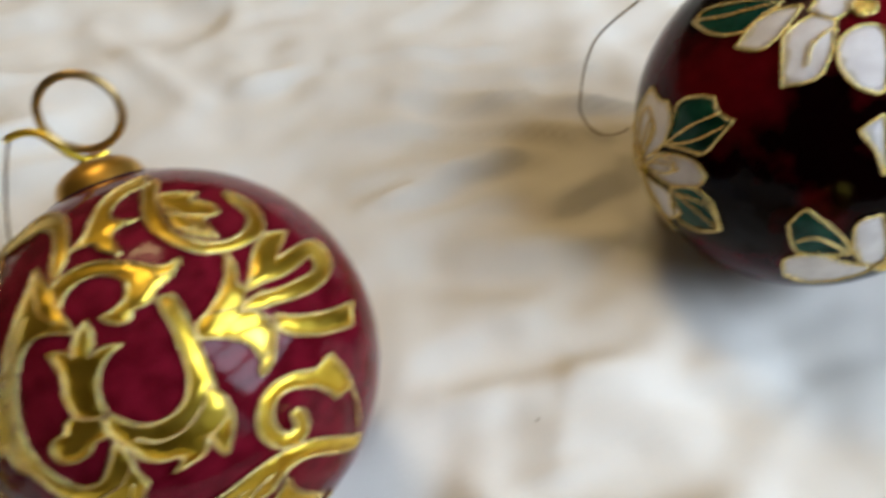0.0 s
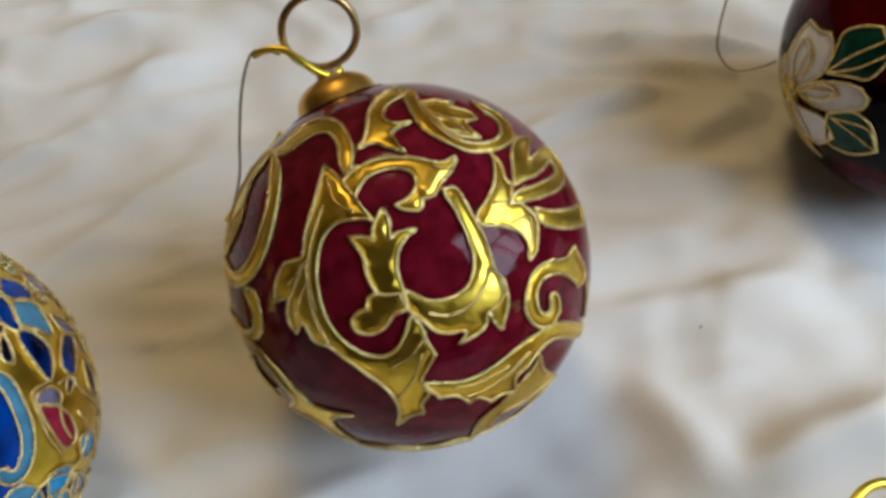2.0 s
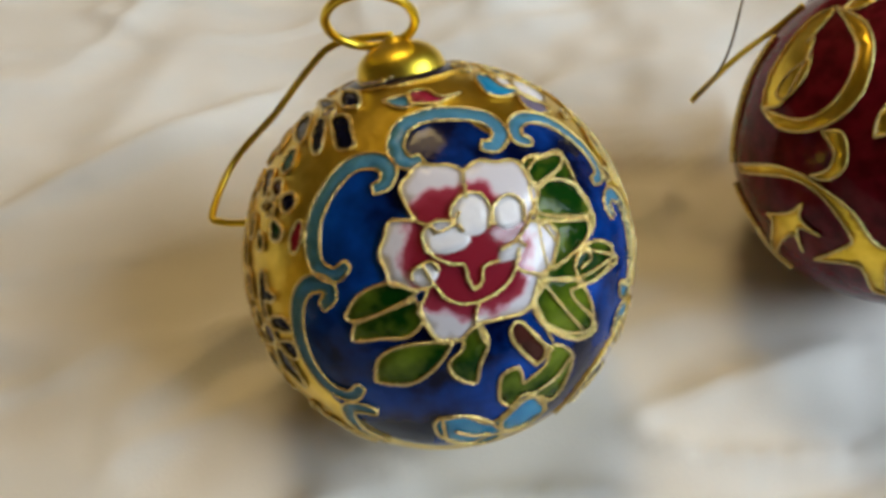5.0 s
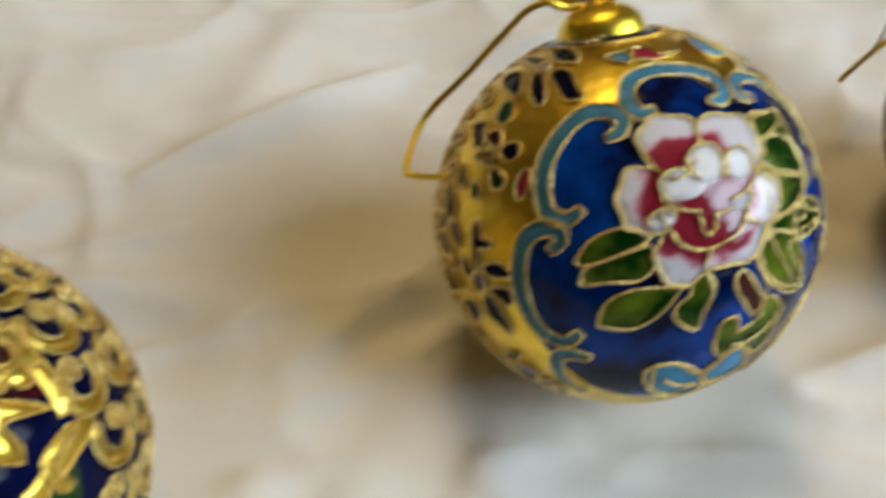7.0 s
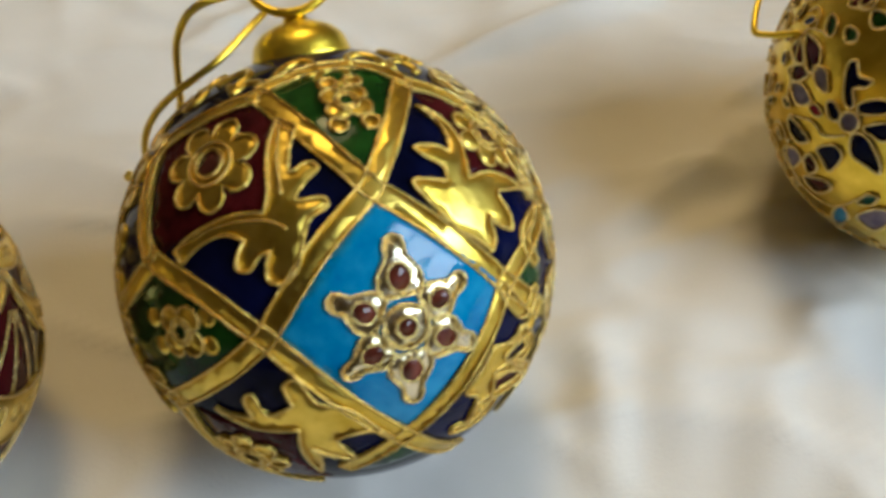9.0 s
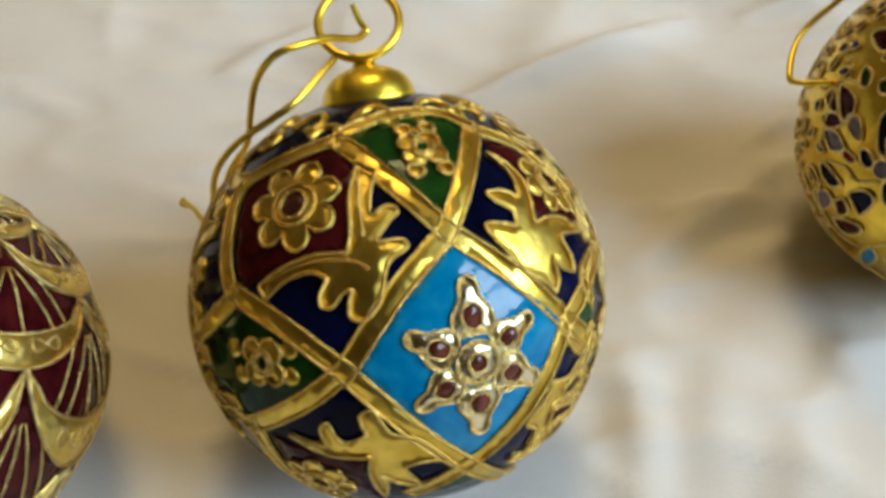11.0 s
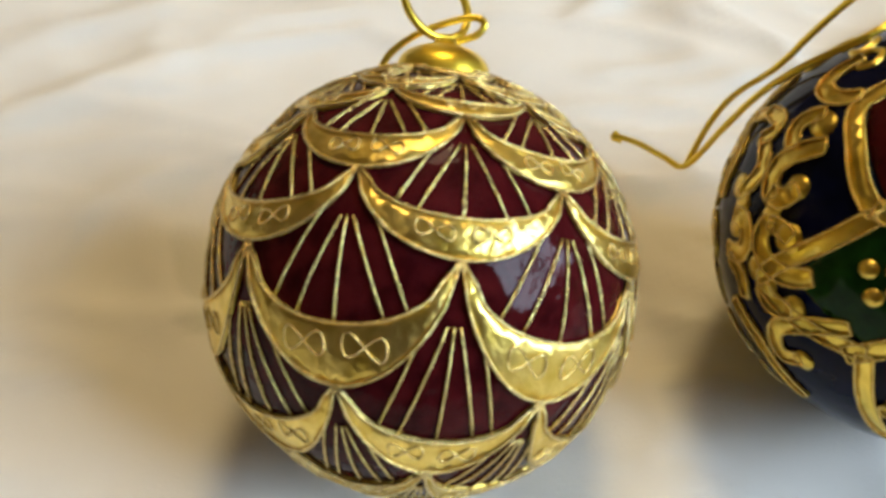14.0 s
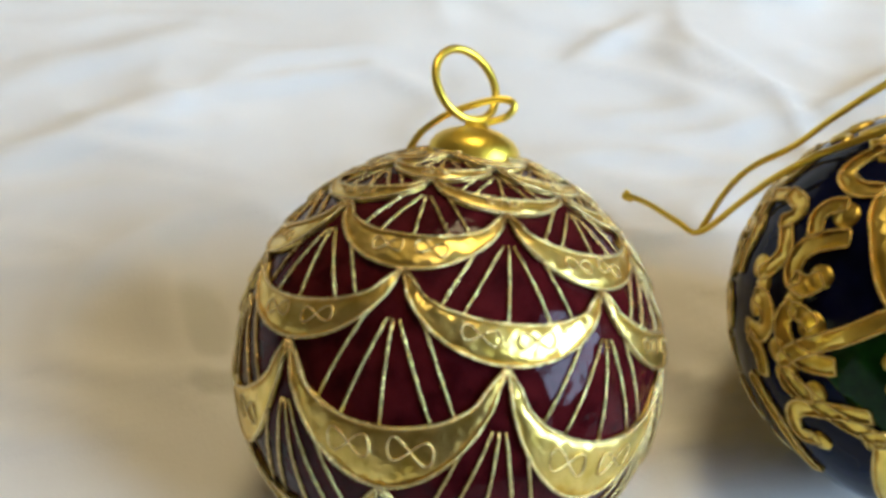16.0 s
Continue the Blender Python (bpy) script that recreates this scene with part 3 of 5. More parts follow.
# the ornaments
R_OB, R_BODY, R = ornament("red_scroll_ornament", "deep red enamel ball ornament with raised gold scrollwork on white cloth", (-0.0006, -0.0010, 0.0420), 0.0369, (-0.073, 0.792, 0.607), RED, "glossy deep red enamel body", SATINBRASS)
B_OB, B_BODY, B = ornament("peony_ornament", "gold and cobalt cloisonne ball ornament with a pink peony", (-0.1063, 0.0096, 0.0381), 0.0383, (0.035, 0.583, 0.812), GOLD, "gilded body")
Q_OB, Q_BODY, Q = ornament("lattice_ornament", "gold lattice ball ornament with turquoise, navy and red enamel panels", (-0.2439, 0.0011, 0.0388), 0.0382, (0.043, 0.640, 0.767), NAVY, "dark navy enamel body")
S_OB, S_BODY, S = ornament("scale_ornament", "maroon ball ornament with overlapping gold scales", (-0.3370, 0.0114, 0.0368), 0.0367, (0.234, 0.635, 0.736), MAROON, "maroon enamel body", cap_top=1.12, cap_r=0.0081)
P_OB, P_BODY, P = ornament("poinsettia_ornament", "dark red glass ball ornament with white enamel flowers", (0.1482, 0.0060, 0.0363), 0.0395, (0.050, 0.847, 0.530), DARKRED, "shiny dark red body")
G_OB, G_BODY, G = ornament("plain_gold_ornament", "gold ball ornament with a brass ring, mostly out of view", (0.0771, -0.1290, 0.0349), 0.0329, (-0.101, 0.990, -0.101), GOLD, "gilded body")
hanging_ring(R_OB, (-0.0021, 0.0381, 0.0740), (0.208, 0.921, -0.328), 0.0075, 0.00082, OLDBRASS)
hanging_ring(B_OB, (-0.1092, 0.0345, 0.0794), (-0.31, -0.90, -0.30), 0.0081, 0.00089, CAPGOLD)
hanging_ring(Q_OB, (-0.2413, 0.0353, 0.0767), (-0.101, -0.35, 0.931), 0.0074, 0.00081, CAPGOLD)
hanging_ring(S_OB, (-0.3274, 0.0454, 0.0693), (0.485, -0.398, 0.779), 0.0066, 0.00076, CAPGOLD)
hanging_ring(P_OB, (0.1492, 0.0479, 0.0621), (0.0, -0.75, 0.66), 0.0078, 0.00078, OLDBRASS)
hanging_ring(G_OB, (0.0635, -0.0831, 0.0210), (0.1, -0.35, 0.93), 0.0092, 0.00106, CAPGOLD)

# bent hanging wires
world_wire(R_OB, [(-0.0161, 0.0389, 0.0724), (-0.0135, 0.0382, 0.0734), (-0.0104, 0.0368, 0.0735), (-0.0081, 0.0342, 0.0723), (-0.0057, 0.0318, 0.0701), (-0.0030, 0.0310, 0.0685), (-0.0002, 0.0324, 0.0680)], 0.00075, CAPGOLD, "gold wire wound round the ring")
world_wire(R_OB, [(-0.0106, 0.0400, 0.0698), (-0.0154, 0.0424, 0.0704), (-0.0195, 0.0414, 0.0641), (-0.0233, 0.0368, 0.0563), (-0.0261, 0.0332, 0.0485), (-0.0290, 0.0320, 0.0417), (-0.0318, 0.0340, 0.0338)], 0.00028, DULLWIRE, "thin dull hook wire")
world_wire(R_OB, [(-0.0326, 0.0335, 0.0338), (-0.0278, 0.0338, 0.0387), (-0.0238, 0.0320, 0.0463), (-0.0197, 0.0280, 0.0559), (-0.0159, 0.0267, 0.0616)], 0.0007, CAPGOLD, "twisted gold cord end")
world_wire(B_OB, [(-0.1047, 0.0363, 0.0736), (-0.1149, 0.0404, 0.0715), (-0.1213, 0.0401, 0.0672), (-0.1290, 0.0404, 0.0586), (-0.1394, 0.0382, 0.0511), (-0.1465, 0.0293, 0.0478), (-0.1450, 0.0263, 0.0477), (-0.1404, 0.0224, 0.0498)], 0.00072, CAPGOLD, "bent gold hook wire")
world_wire(Q_OB, [(-0.2406, 0.0339, 0.0757), (-0.2429, 0.0308, 0.0767), (-0.2476, 0.0276, 0.0801), (-0.2533, 0.0243, 0.0822), (-0.2581, 0.0236, 0.0813), (-0.2617, 0.0254, 0.0753), (-0.2639, 0.0292, 0.0652), (-0.2657, 0.0325, 0.0556), (-0.2700, 0.0359, 0.0469), (-0.2733, 0.0361, 0.0398), (-0.2771, 0.0339, 0.0308)], 0.00066, CAPGOLD, "bent gold hook wire")
world_wire(Q_OB, [(-0.2457, 0.0323, 0.0733), (-0.2498, 0.0271, 0.0737), (-0.2555, 0.0217, 0.0729), (-0.2602, 0.0203, 0.0711), (-0.2649, 0.0211, 0.0678), (-0.2692, 0.0233, 0.0626), (-0.2726, 0.0259, 0.0555), (-0.2748, 0.0290, 0.0455), (-0.2771, 0.0339, 0.0308), (-0.2790, 0.0398, 0.0279), (-0.2814, 0.0483, 0.0246), (-0.2841, 0.0543, 0.0217)], 0.00066, CAPGOLD, "bent gold hook wire")
world_wire(Q_OB, [(-0.2416, 0.0379, 0.0788), (-0.2411, 0.0355, 0.0769), (-0.2402, 0.0338, 0.0757), (-0.2424, 0.0332, 0.0747), (-0.2444, 0.0339, 0.0749)], 0.0006, CAPGOLD, "twisted wire end")
world_wire(Q_OB, [(-0.2832, 0.0545, 0.0220), (-0.2842, 0.0540, 0.0215), (-0.2826, 0.0532, 0.0211)], 0.0009, CAPGOLD, "twisted wire end")
world_wire(S_OB, [(-0.3389, 0.0387, 0.0617), (-0.3364, 0.0407, 0.0638), (-0.3316, 0.0421, 0.0659), (-0.3265, 0.0424, 0.0672), (-0.3226, 0.0422, 0.0679), (-0.3203, 0.0414, 0.0678), (-0.3200, 0.0403, 0.0671), (-0.3216, 0.0395, 0.0661), (-0.3243, 0.0394, 0.0655), (-0.3266, 0.0393, 0.0649)], 0.00064, CAPGOLD, "bent gold hook wire")
world_wire(P_OB, [(0.1288, 0.0506, 0.0468), (0.1184, 0.0534, 0.0352), (0.1124, 0.0479, 0.0219), (0.1129, 0.0442, 0.0163), (0.1162, 0.0414, 0.0132), (0.1155, 0.0333, 0.0211), (0.1127, 0.0255, 0.0311)], 0.00028, DULLWIRE, "thin dull hook wire")
disc("collar", (0, 89.9), 18.5, B, NAVY, 0.0002)
disc("collar", (0, 89.9), 16.5, R, NAVY, 0.0002, rim=False)


# raised gold scrollwork of the red ornament
CLOISON[0] = PALEWIRE
plaque("scroll", [(-7.4, 40.0, 1), (-3.0, 32.3, 1), (-1.1, 26.2), (1.5, 18.7, 1), (-3.1, 20.9), (-9.2, 21.8), (-14.3, 18.7), (-18.2, 12.0), (-20.2, 3.7), (-20.1, -3.1), (-17.5, -9.6), (-12.7, -14.2), (-7.4, -14.7), (-3.1, -11.6), (0.6, -7.2, 1), (1.8, -11.2), (1.5, -15.5), (2.1, -20.0, 1), (-2.7, -23.6), (-5.5, -26.3, 1), (-4.8, -30.8, 1), (-9.2, -33.7), (-10.6, -37.1, 1), (-15.5, -36.5), (-22.1, -38.5, 1), (-16.5, -32.2), (-15.4, -25.2), (-17.9, -18.3), (-21.1, -11.6), (-23.7, -7.1), (-27.0, -4.3), (-27.6, 0.2), (-28.2, 1.6, 1), (-31.4, -0.8, 1), (-32.4, 2.4), (-31.1, 6.3), (-28.6, 8.9, 1), (-34.7, 9.2, 1), (-32.1, 14.0), (-27.4, 17.5), (-21.1, 17.3), (-18.5, 22.7), (-14.2, 28.9), (-10.2, 34.7)], R, GOLD)
line([(-20.5, 15.3), (-22.5, 7.7), (-23.8, 0.7), (-23.3, -6.3)], R)
line([(-28.6, 8.9), (-25.1, 11.9), (-21.7, 15.7)], R)
plaque("scroll", [(-3.0, 32.3, 1), (3.2, 34.4), (11.1, 34.0), (19.8, 30.1), (26.1, 25.9), (31.6, 25.8, 1), (27.9, 22.5), (23.2, 20.6, 1), (19.8, 18.4), (15.9, 18.4, 1), (14.2, 16.2), (10.8, 17.5), (8.5, 19.9, 1), (12.3, 20.3), (15.7, 22.0), (17.0, 25.7), (14.8, 28.6), (9.3, 30.6), (3.2, 29.9), (-1.1, 26.2, 1)], R, GOLD)
plaque("scroll", [(22.1, 18.6, 1), (25.7, 17.7), (26.2, 12.4), (26.3, 4.6), (25.8, -1.9), (25.3, -6.6, 1), (26.8, -9.7), (26.5, -14.7), (24.2, -18.9), (21.9, -21.9, 1), (20.7, -19.4), (19.9, -15.2, 1), (17.5, -18.7), (13.5, -19.8), (9.3, -20.0, 1), (12.4, -17.4), (7.7, -16.0), (4.5, -13.6), (2.8, -9.8), (0.4, -5.8, 1), (0.7, -1.3), (2.9, -1.9), (6.1, -5.7), (11.1, -7.5), (16.5, -6.8), (20.1, -3.5), (21.9, 1.5), (22.5, 9.7), (22.2, 15.8)], R, GOLD)
line([(4.9, -8.7), (9.4, -11.6), (15.4, -11.7), (21.0, -8.8), (24.6, -4.6)], R)
plaque("tulip", [(0.4, -5.8, 1), (-3.3, -5.6), (-6.7, -7.8), (-11.3, -7.8), (-14.2, -5.7), (-14.0, -2.7), (-11.2, -1.3), (-8.9, -1.7, 1), (-7.6, 1.0), (-5.0, 1.2, 1), (-5.5, 5.9), (-4.5, 10.8), (-6.2, 17.0, 1), (-2.6, 15.8), (-0.5, 13.7, 1), (0.8, 17.1), (5.1, 20.7, 1), (5.2, 16.4), (3.3, 12.2, 1), (6.7, 13.1), (11.0, 11.9, 1), (6.8, 10.7), (3.3, 7.3), (1.9, 3.0), (1.7, -1.3, 1)], R, GOLD)
line([(-5.0, 1.2), (-2.7, -0.3), (-0.0, -1.0)], R)
plaque("scroll", [(-5.0, -26.5, 1), (2.3, -30.3), (9.5, -32.3), (18.1, -31.5), (27.4, -29.5), (37.5, -29.0), (48.5, -31.4), (71.0, -39.3, 1), (67.9, -42.5), (45.8, -35.3), (36.2, -34.4), (29.5, -38.5, 1), (24.2, -39.8), (23.8, -46.5, 1), (17.5, -44.1), (13.0, -45.0, 1), (9.0, -40.4), (5.1, -40.9, 1), (2.0, -35.6), (-2.9, -34.1, 1)], R, GOLD)
line([(18.0, -38.5), (24.3, -35.9), (30.7, -33.6)], R)
plaque("leaf", [(35.1, -36.8, 1), (38.3, -43.9), (52.0, -52.0, 1), (45.4, -54.6), (32.9, -55.8), (17.8, -55.1), (5.3, -62.5), (-7.4, -67.6, 1), (5.1, -53.6), (16.2, -48.7), (25.8, -43.9), (32.5, -39.9)], R, GOLD)
line([(-11.2, -18.5), (-3.4, -17.3), (2.7, -12.8)], R, r=0.00022, h=0.0004)
line([(-14.4, -28.7), (-7.0, -24.6), (-1.1, -18.4)], R, r=0.00022, h=0.0004)
line([(5.3, -37.8), (12.2, -38.3), (23.6, -36.7)], R, r=0.00022, h=0.0004)
line([(2.6, -32.8), (13.3, -35.0), (22.2, -34.2)], R, r=0.00022, h=0.0004)
line([(19.5, -16.0), (25.3, -13.2), (25.8, -8.7)], R, r=0.00022, h=0.0004)
line([(-28.1, 12.1), (-23.7, 13.7), (-20.0, 15.9)], R, r=0.00022, h=0.0004)
line([(-29.4, 3.2), (-25.5, 7.7), (-21.7, 10.7)], R, r=0.00022, h=0.0004)
line([(-7.7, 36.2), (-6.8, 27.6), (-2.6, 22.9)], R, r=0.00022, h=0.0004)
line([(34.8, 39.9), (40.7, 37.4), (46.3, 34.7)], R, r=0.00022, h=0.0004)
line([(34.2, 35.3), (39.1, 32.4), (43.9, 28.6)], R, r=0.00022, h=0.0004)
line([(-22.1, 2.9), (-20.3, 14.1), (-10.9, 27.9)], R, r=0.00022, h=0.0004)
line([(32.1, 10.2), (39.3, 8.7), (46.5, 10.3)], R, r=0.00022, h=0.0004)
line([(35.8, 3.1), (42.1, 1.9), (39.1, -5.0)], R, r=0.00022, h=0.0004)
line([(23.6, 25.9), (25.6, 23.4), (31.0, 24.1)], R, r=0.00022, h=0.0004)
line([(-58.0, -46.4), (-47.2, -52.5), (-34.8, -60.1), (-17.7, -63.6), (-4.9, -67.4)], R, r=0.0007)
line([(-1.9, -66.0), (31.6, -70.9), (54.2, -63.6), (63.4, -56.3)], R)
plaque("scroll", [(57.3, -11.4, 1), (50.8, -13.0), (43.6, -11.1), (36.6, -11.8), (32.5, -15.7), (31.1, -21.2), (34.2, -26.6), (40.3, -29.2), (44.6, -26.1), (44.0, -21.1), (41.0, -20.1), (40.6, -24.4), (37.4, -24.3), (35.4, -20.7), (36.5, -16.5), (40.7, -14.4), (46.7, -15.9), (51.6, -18.7), (56.6, -23.2, 1), (62.8, -21.4)], R, GOLD)
line([(62.8, -21.4), (65.6, -27.8), (67.8, -36.2)], R)
plaque("leaf", [(42.9, 22.3, 1), (42.9, 18.0), (41.2, 14.1), (42.7, 12.1, 1), (39.8, 9.1), (42.1, 5.9, 1), (44.2, 1.5), (42.8, -2.8), (39.8, -7.0, 1), (36.6, -8.0), (38.0, -4.4), (37.0, -0.2), (32.5, 3.4), (26.9, 5.9, 1), (27.7, 9.0), (33.7, 12.0), (39.0, 16.4)], R, GOLD)
plaque("scroll", [(45.8, 3.7, 1), (51.1, 1.0), (60.6, -1.4), (73.5, -2.4, 1), (69.8, -8.1, 1), (56.8, -6.0), (46.4, -1.5)], R, GOLD)
plaque("leaf", [(57.1, 23.4, 1), (65.4, 22.1, 1), (55.2, 16.2), (63.0, 17.1), (72.1, 17.1), (75.5, 12.7), (71.4, 7.7), (60.8, 4.9), (48.8, 5.6), (37.3, 7.6, 1), (42.4, 9.6), (51.6, 8.8), (64.0, 9.4), (67.0, 13.5, 1), (54.6, 11.4), (47.0, 11.8), (43.2, 11.6), (46.1, 15.9), (50.9, 20.6)], R, GOLD)
plaque("scroll", [(44.0, 60.4, 1), (32.9, 48.4), (29.1, 39.2), (31.6, 31.5), (37.4, 25.0), (46.9, 22.5), (56.6, 24.0), (61.9, 29.3), (63.2, 35.5), (60.1, 41.3, 1), (57.7, 36.7), (58.1, 31.2), (53.6, 27.2), (47.5, 25.4), (40.4, 26.8), (35.2, 31.6), (33.9, 38.5), (36.7, 46.3), (44.4, 53.9, 1)], R, GOLD)
plaque("leaf", [(38.4, 47.9, 1), (45.2, 46.7), (50.7, 42.9, 1), (46.5, 42.0), (50.6, 38.1), (50.4, 34.2, 1), (44.2, 33.6), (43.8, 27.4, 1), (38.0, 30.7), (35.8, 36.9)], R, GOLD)
line([(37.7, 42.2), (39.9, 38.1), (41.5, 32.6)], R)
plaque("scroll", [(4.5, 40.0, 1), (9.9, 43.6), (16.9, 52.8), (28.3, 59.2), (45.9, 61.3, 1), (40.2, 55.3), (27.9, 53.2), (20.8, 48.8), (21.1, 44.3), (27.7, 41.5, 1), (21.5, 41.6), (18.2, 39.7), (18.5, 32.9, 1), (14.5, 36.5), (12.5, 39.3), (9.0, 40.2)], R, GOLD)
plaque("scroll", [(-35.5, 53.9, 1), (-27.7, 58.6), (-17.1, 62.1), (-4.1, 59.5), (2.8, 53.0), (4.3, 44.9), (3.0, 38.4), (-1.2, 32.9, 1), (-1.8, 38.3), (-0.6, 44.7), (-2.8, 50.7), (-9.6, 53.5), (-18.8, 52.9), (-27.0, 51.6)], R, GOLD)
plaque("scroll", [(-38.9, 57.3, 1), (-27.5, 44.8), (-27.7, 34.1), (-33.4, 23.4), (-42.1, 17.6), (-53.0, 16.9), (-63.4, 20.7), (-71.8, 28.7, 1), (-63.7, 24.8), (-54.6, 20.7), (-45.9, 21.2), (-37.9, 26.6), (-32.4, 36.2), (-33.4, 45.5)], R, GOLD)
plaque("scroll", [(-38.9, 57.3, 1), (-53.1, 56.8), (-63.0, 49.6), (-70.2, 39.0), (-71.8, 28.7, 1), (-61.6, 27.9), (-52.8, 37.5), (-48.7, 46.4), (-51.7, 46.3), (-42.9, 52.5)], R, GOLD)
plaque("scroll", [(-90.6, 12.1, 1), (-69.2, 9.8), (-57.9, 4.2), (-50.9, -3.6), (-46.9, -11.9), (-45.8, -21.5), (-40.8, -25.9), (-32.7, -29.6, 1), (-40.4, -28.9), (-47.2, -32.2), (-57.3, -45.9, 1), (-60.2, -41.6), (-55.8, -29.0), (-71.0, -24.0, 1), (-56.8, -21.4), (-51.7, -18.9), (-52.1, -9.8), (-55.7, -0.7), (-65.1, 5.6), (-88.6, 9.5, 1)], R, GOLD)
plaque("leaf", [(-55.9, 3.8, 1), (-49.7, 4.1), (-46.3, 8.3), (-48.2, 15.6, 1), (-42.7, 13.5), (-42.4, 8.1), (-45.1, 3.0), (-50.7, 1.3)], R, GOLD)
plaque("leaf", [(-79.4, -5.5, 1), (-68.3, -6.1), (-61.6, -4.0, 1), (-65.1, -8.9), (-61.2, -15.5, 1), (-68.0, -11.7), (-73.0, -20.5, 1), (-73.2, -13.4), (-104.2, -24.6, 1), (-80.0, -9.8)], R, GOLD)
plaque("leaf", [(-64.7, 31.8, 1), (-60.0, 36.7), (-49.1, 39.8, 1), (-51.5, 34.2), (-55.9, 30.7), (-61.8, 29.1)], R, GOLD)
line([(-98.9, 13.2), (-92.0, 28.6), (-88.0, 44.1), (-83.2, 56.4)], R, r=0.0008)
line([(-102.6, 5.3), (-94.5, -10.4), (-104.5, -23.3), (-102.4, -30.9)], R, r=0.0008)


# cloisonne of the peony ornament
CLOISON[0] = PALEWIRE
plaque("blue_field", [(-2.3, 53.4, 1), (20.6, 53.1), (32.2, 43.3), (48.0, 44.2), (61.0, 34.2), (65.3, 18.5), (67.4, 9.6), (66.0, 0.5), (63.0, -7.4), (57.5, -20.0), (43.6, -31.4), (34.8, -44.9), (12.3, -47.8), (-7.9, -46.2), (-25.5, -39.0), (-33.7, -26.6), (-38.2, -16.3), (-39.7, -3.9), (-38.7, 8.7), (-30.2, 15.4), (-32.0, 25.3), (-30.4, 35.3), (-22.9, 43.6), (-8.8, 43.8, 1)], B, BLUE, rim=False, h=0.0001)
ribbon("curl", [(3.9, 42.7), (-1.3, 42.3), (-4.8, 47.1), (-1.1, 53.3), (9.5, 55.4), (21.2, 53.9), (32.1, 49.6), (33.3, 44.1), (28.3, 41.1), (24.2, 42.4)], 4.6, B, PALE, taper=0.45)
ribbon("curl", [(42.3, 38.9), (38.1, 40.7), (41.0, 44.7), (48.8, 45.5), (57.2, 41.5), (62.0, 34.4), (63.6, 27.4), (61.6, 22.6), (56.4, 22.2)], 4.0, B, PALE, taper=0.45)
ribbon("curl", [(-12.8, 36.6), (-8.3, 38.2), (-7.9, 42.1), (-12.6, 44.5), (-20.9, 43.9), (-28.0, 38.2), (-31.7, 30.9), (-31.8, 23.8), (-30.0, 18.9), (-25.0, 16.8), (-20.9, 19.4)], 4.6, B, PALE, taper=0.45)
ribbon("curl", [(-29.9, 9.0), (-26.7, 11.9), (-28.5, 14.7), (-33.8, 14.3), (-37.8, 9.9), (-39.7, 0.9), (-38.9, -7.3), (-35.6, -14.5), (-29.1, -16.7), (-24.6, -13.3)], 4.6, B, PALE, taper=0.45)
ribbon("curl", [(-23.8, -22.9), (-28.4, -21.3), (-33.8, -23.1), (-36.1, -32.5), (-30.7, -40.5)], 4.0, B, PALE, taper=0.45)
ribbon("curl", [(58.8, 11.4), (58.3, 15.2), (62.6, 16.6), (67.4, 13.2), (67.4, 6.0), (66.2, -2.0), (63.2, -8.1), (59.7, -10.2), (56.8, -8.6), (56.7, -5.9)], 4.0, B, PALE, taper=0.4)
ribbon("curl", [(54.0, -20.3), (55.6, -15.8), (59.4, -15.7), (63.0, -20.7), (63.6, -28.2)], 4.2, B, PALE, taper=0.45)
plaque("flower", [(-4.2, 34.0), (-0.9, 39.5), (6.4, 40.6), (14.3, 37.3, 1), (22.2, 37.8), (31.6, 34.7), (33.2, 26.3), (27.6, 20.5, 1), (33.6, 17.9), (32.9, 11.5), (26.9, 7.3, 1), (19.8, -0.0), (10.3, 0.9, 1), (4.2, -2.0), (-0.6, -1.8), (-5.0, 5.9, 1), (-1.9, 10.8), (-6.4, 12.1), (-10.5, 14.7), (-11.4, 21.6), (-8.3, 27.9), (-1.1, 27.3, 1)], B, PEONY, h=0.0005, ripple=0.022)
plaque("petal", [(12.9, 30.9), (17.7, 29.2), (18.0, 25.1), (15.4, 21.4), (10.8, 21.4), (8.2, 24.7), (8.9, 28.7)], B, WHITE, h=0.0007, rim=False)
line([(7.9, 24.0), (8.2, 28.1), (12.3, 30.9), (17.0, 30.2), (18.6, 26.1), (16.6, 21.7)], B, h=0.0010)
plaque("petal", [(20.7, 27.8), (24.4, 28.0), (27.0, 25.8), (26.2, 21.5), (21.8, 20.3), (19.2, 22.0), (18.9, 24.9)], B, WHITE, h=0.0007, rim=False)
line([(18.0, 21.9), (18.9, 25.7), (22.0, 27.8), (25.5, 27.7), (27.5, 24.9), (26.0, 20.6)], B, h=0.0010)
plaque("petal", [(0.4, 24.1), (5.0, 25.9), (9.7, 23.2), (11.4, 20.4), (8.5, 18.6), (3.7, 18.5), (0.3, 20.4)], B, WHITE, h=0.0007, rim=False)
line([(0.1, 19.4), (-0.2, 23.9), (3.3, 26.1), (7.9, 25.3), (10.1, 22.4)], B, h=0.0010)
plaque("petal", [(22.3, 16.9), (24.2, 15.3), (21.9, 13.2), (16.4, 13.3, 1), (18.0, 16.0)], B, WHITE, h=0.0007, rim=False)
line([(17.6, 16.1), (22.4, 17.0), (24.5, 15.2)], B, h=0.0010)
plaque("petal", [(-4.2, 15.3), (0.6, 17.2), (1.9, 14.3), (-1.1, 11.8), (-4.3, 12.9)], B, WHITE, h=0.0007, rim=False)
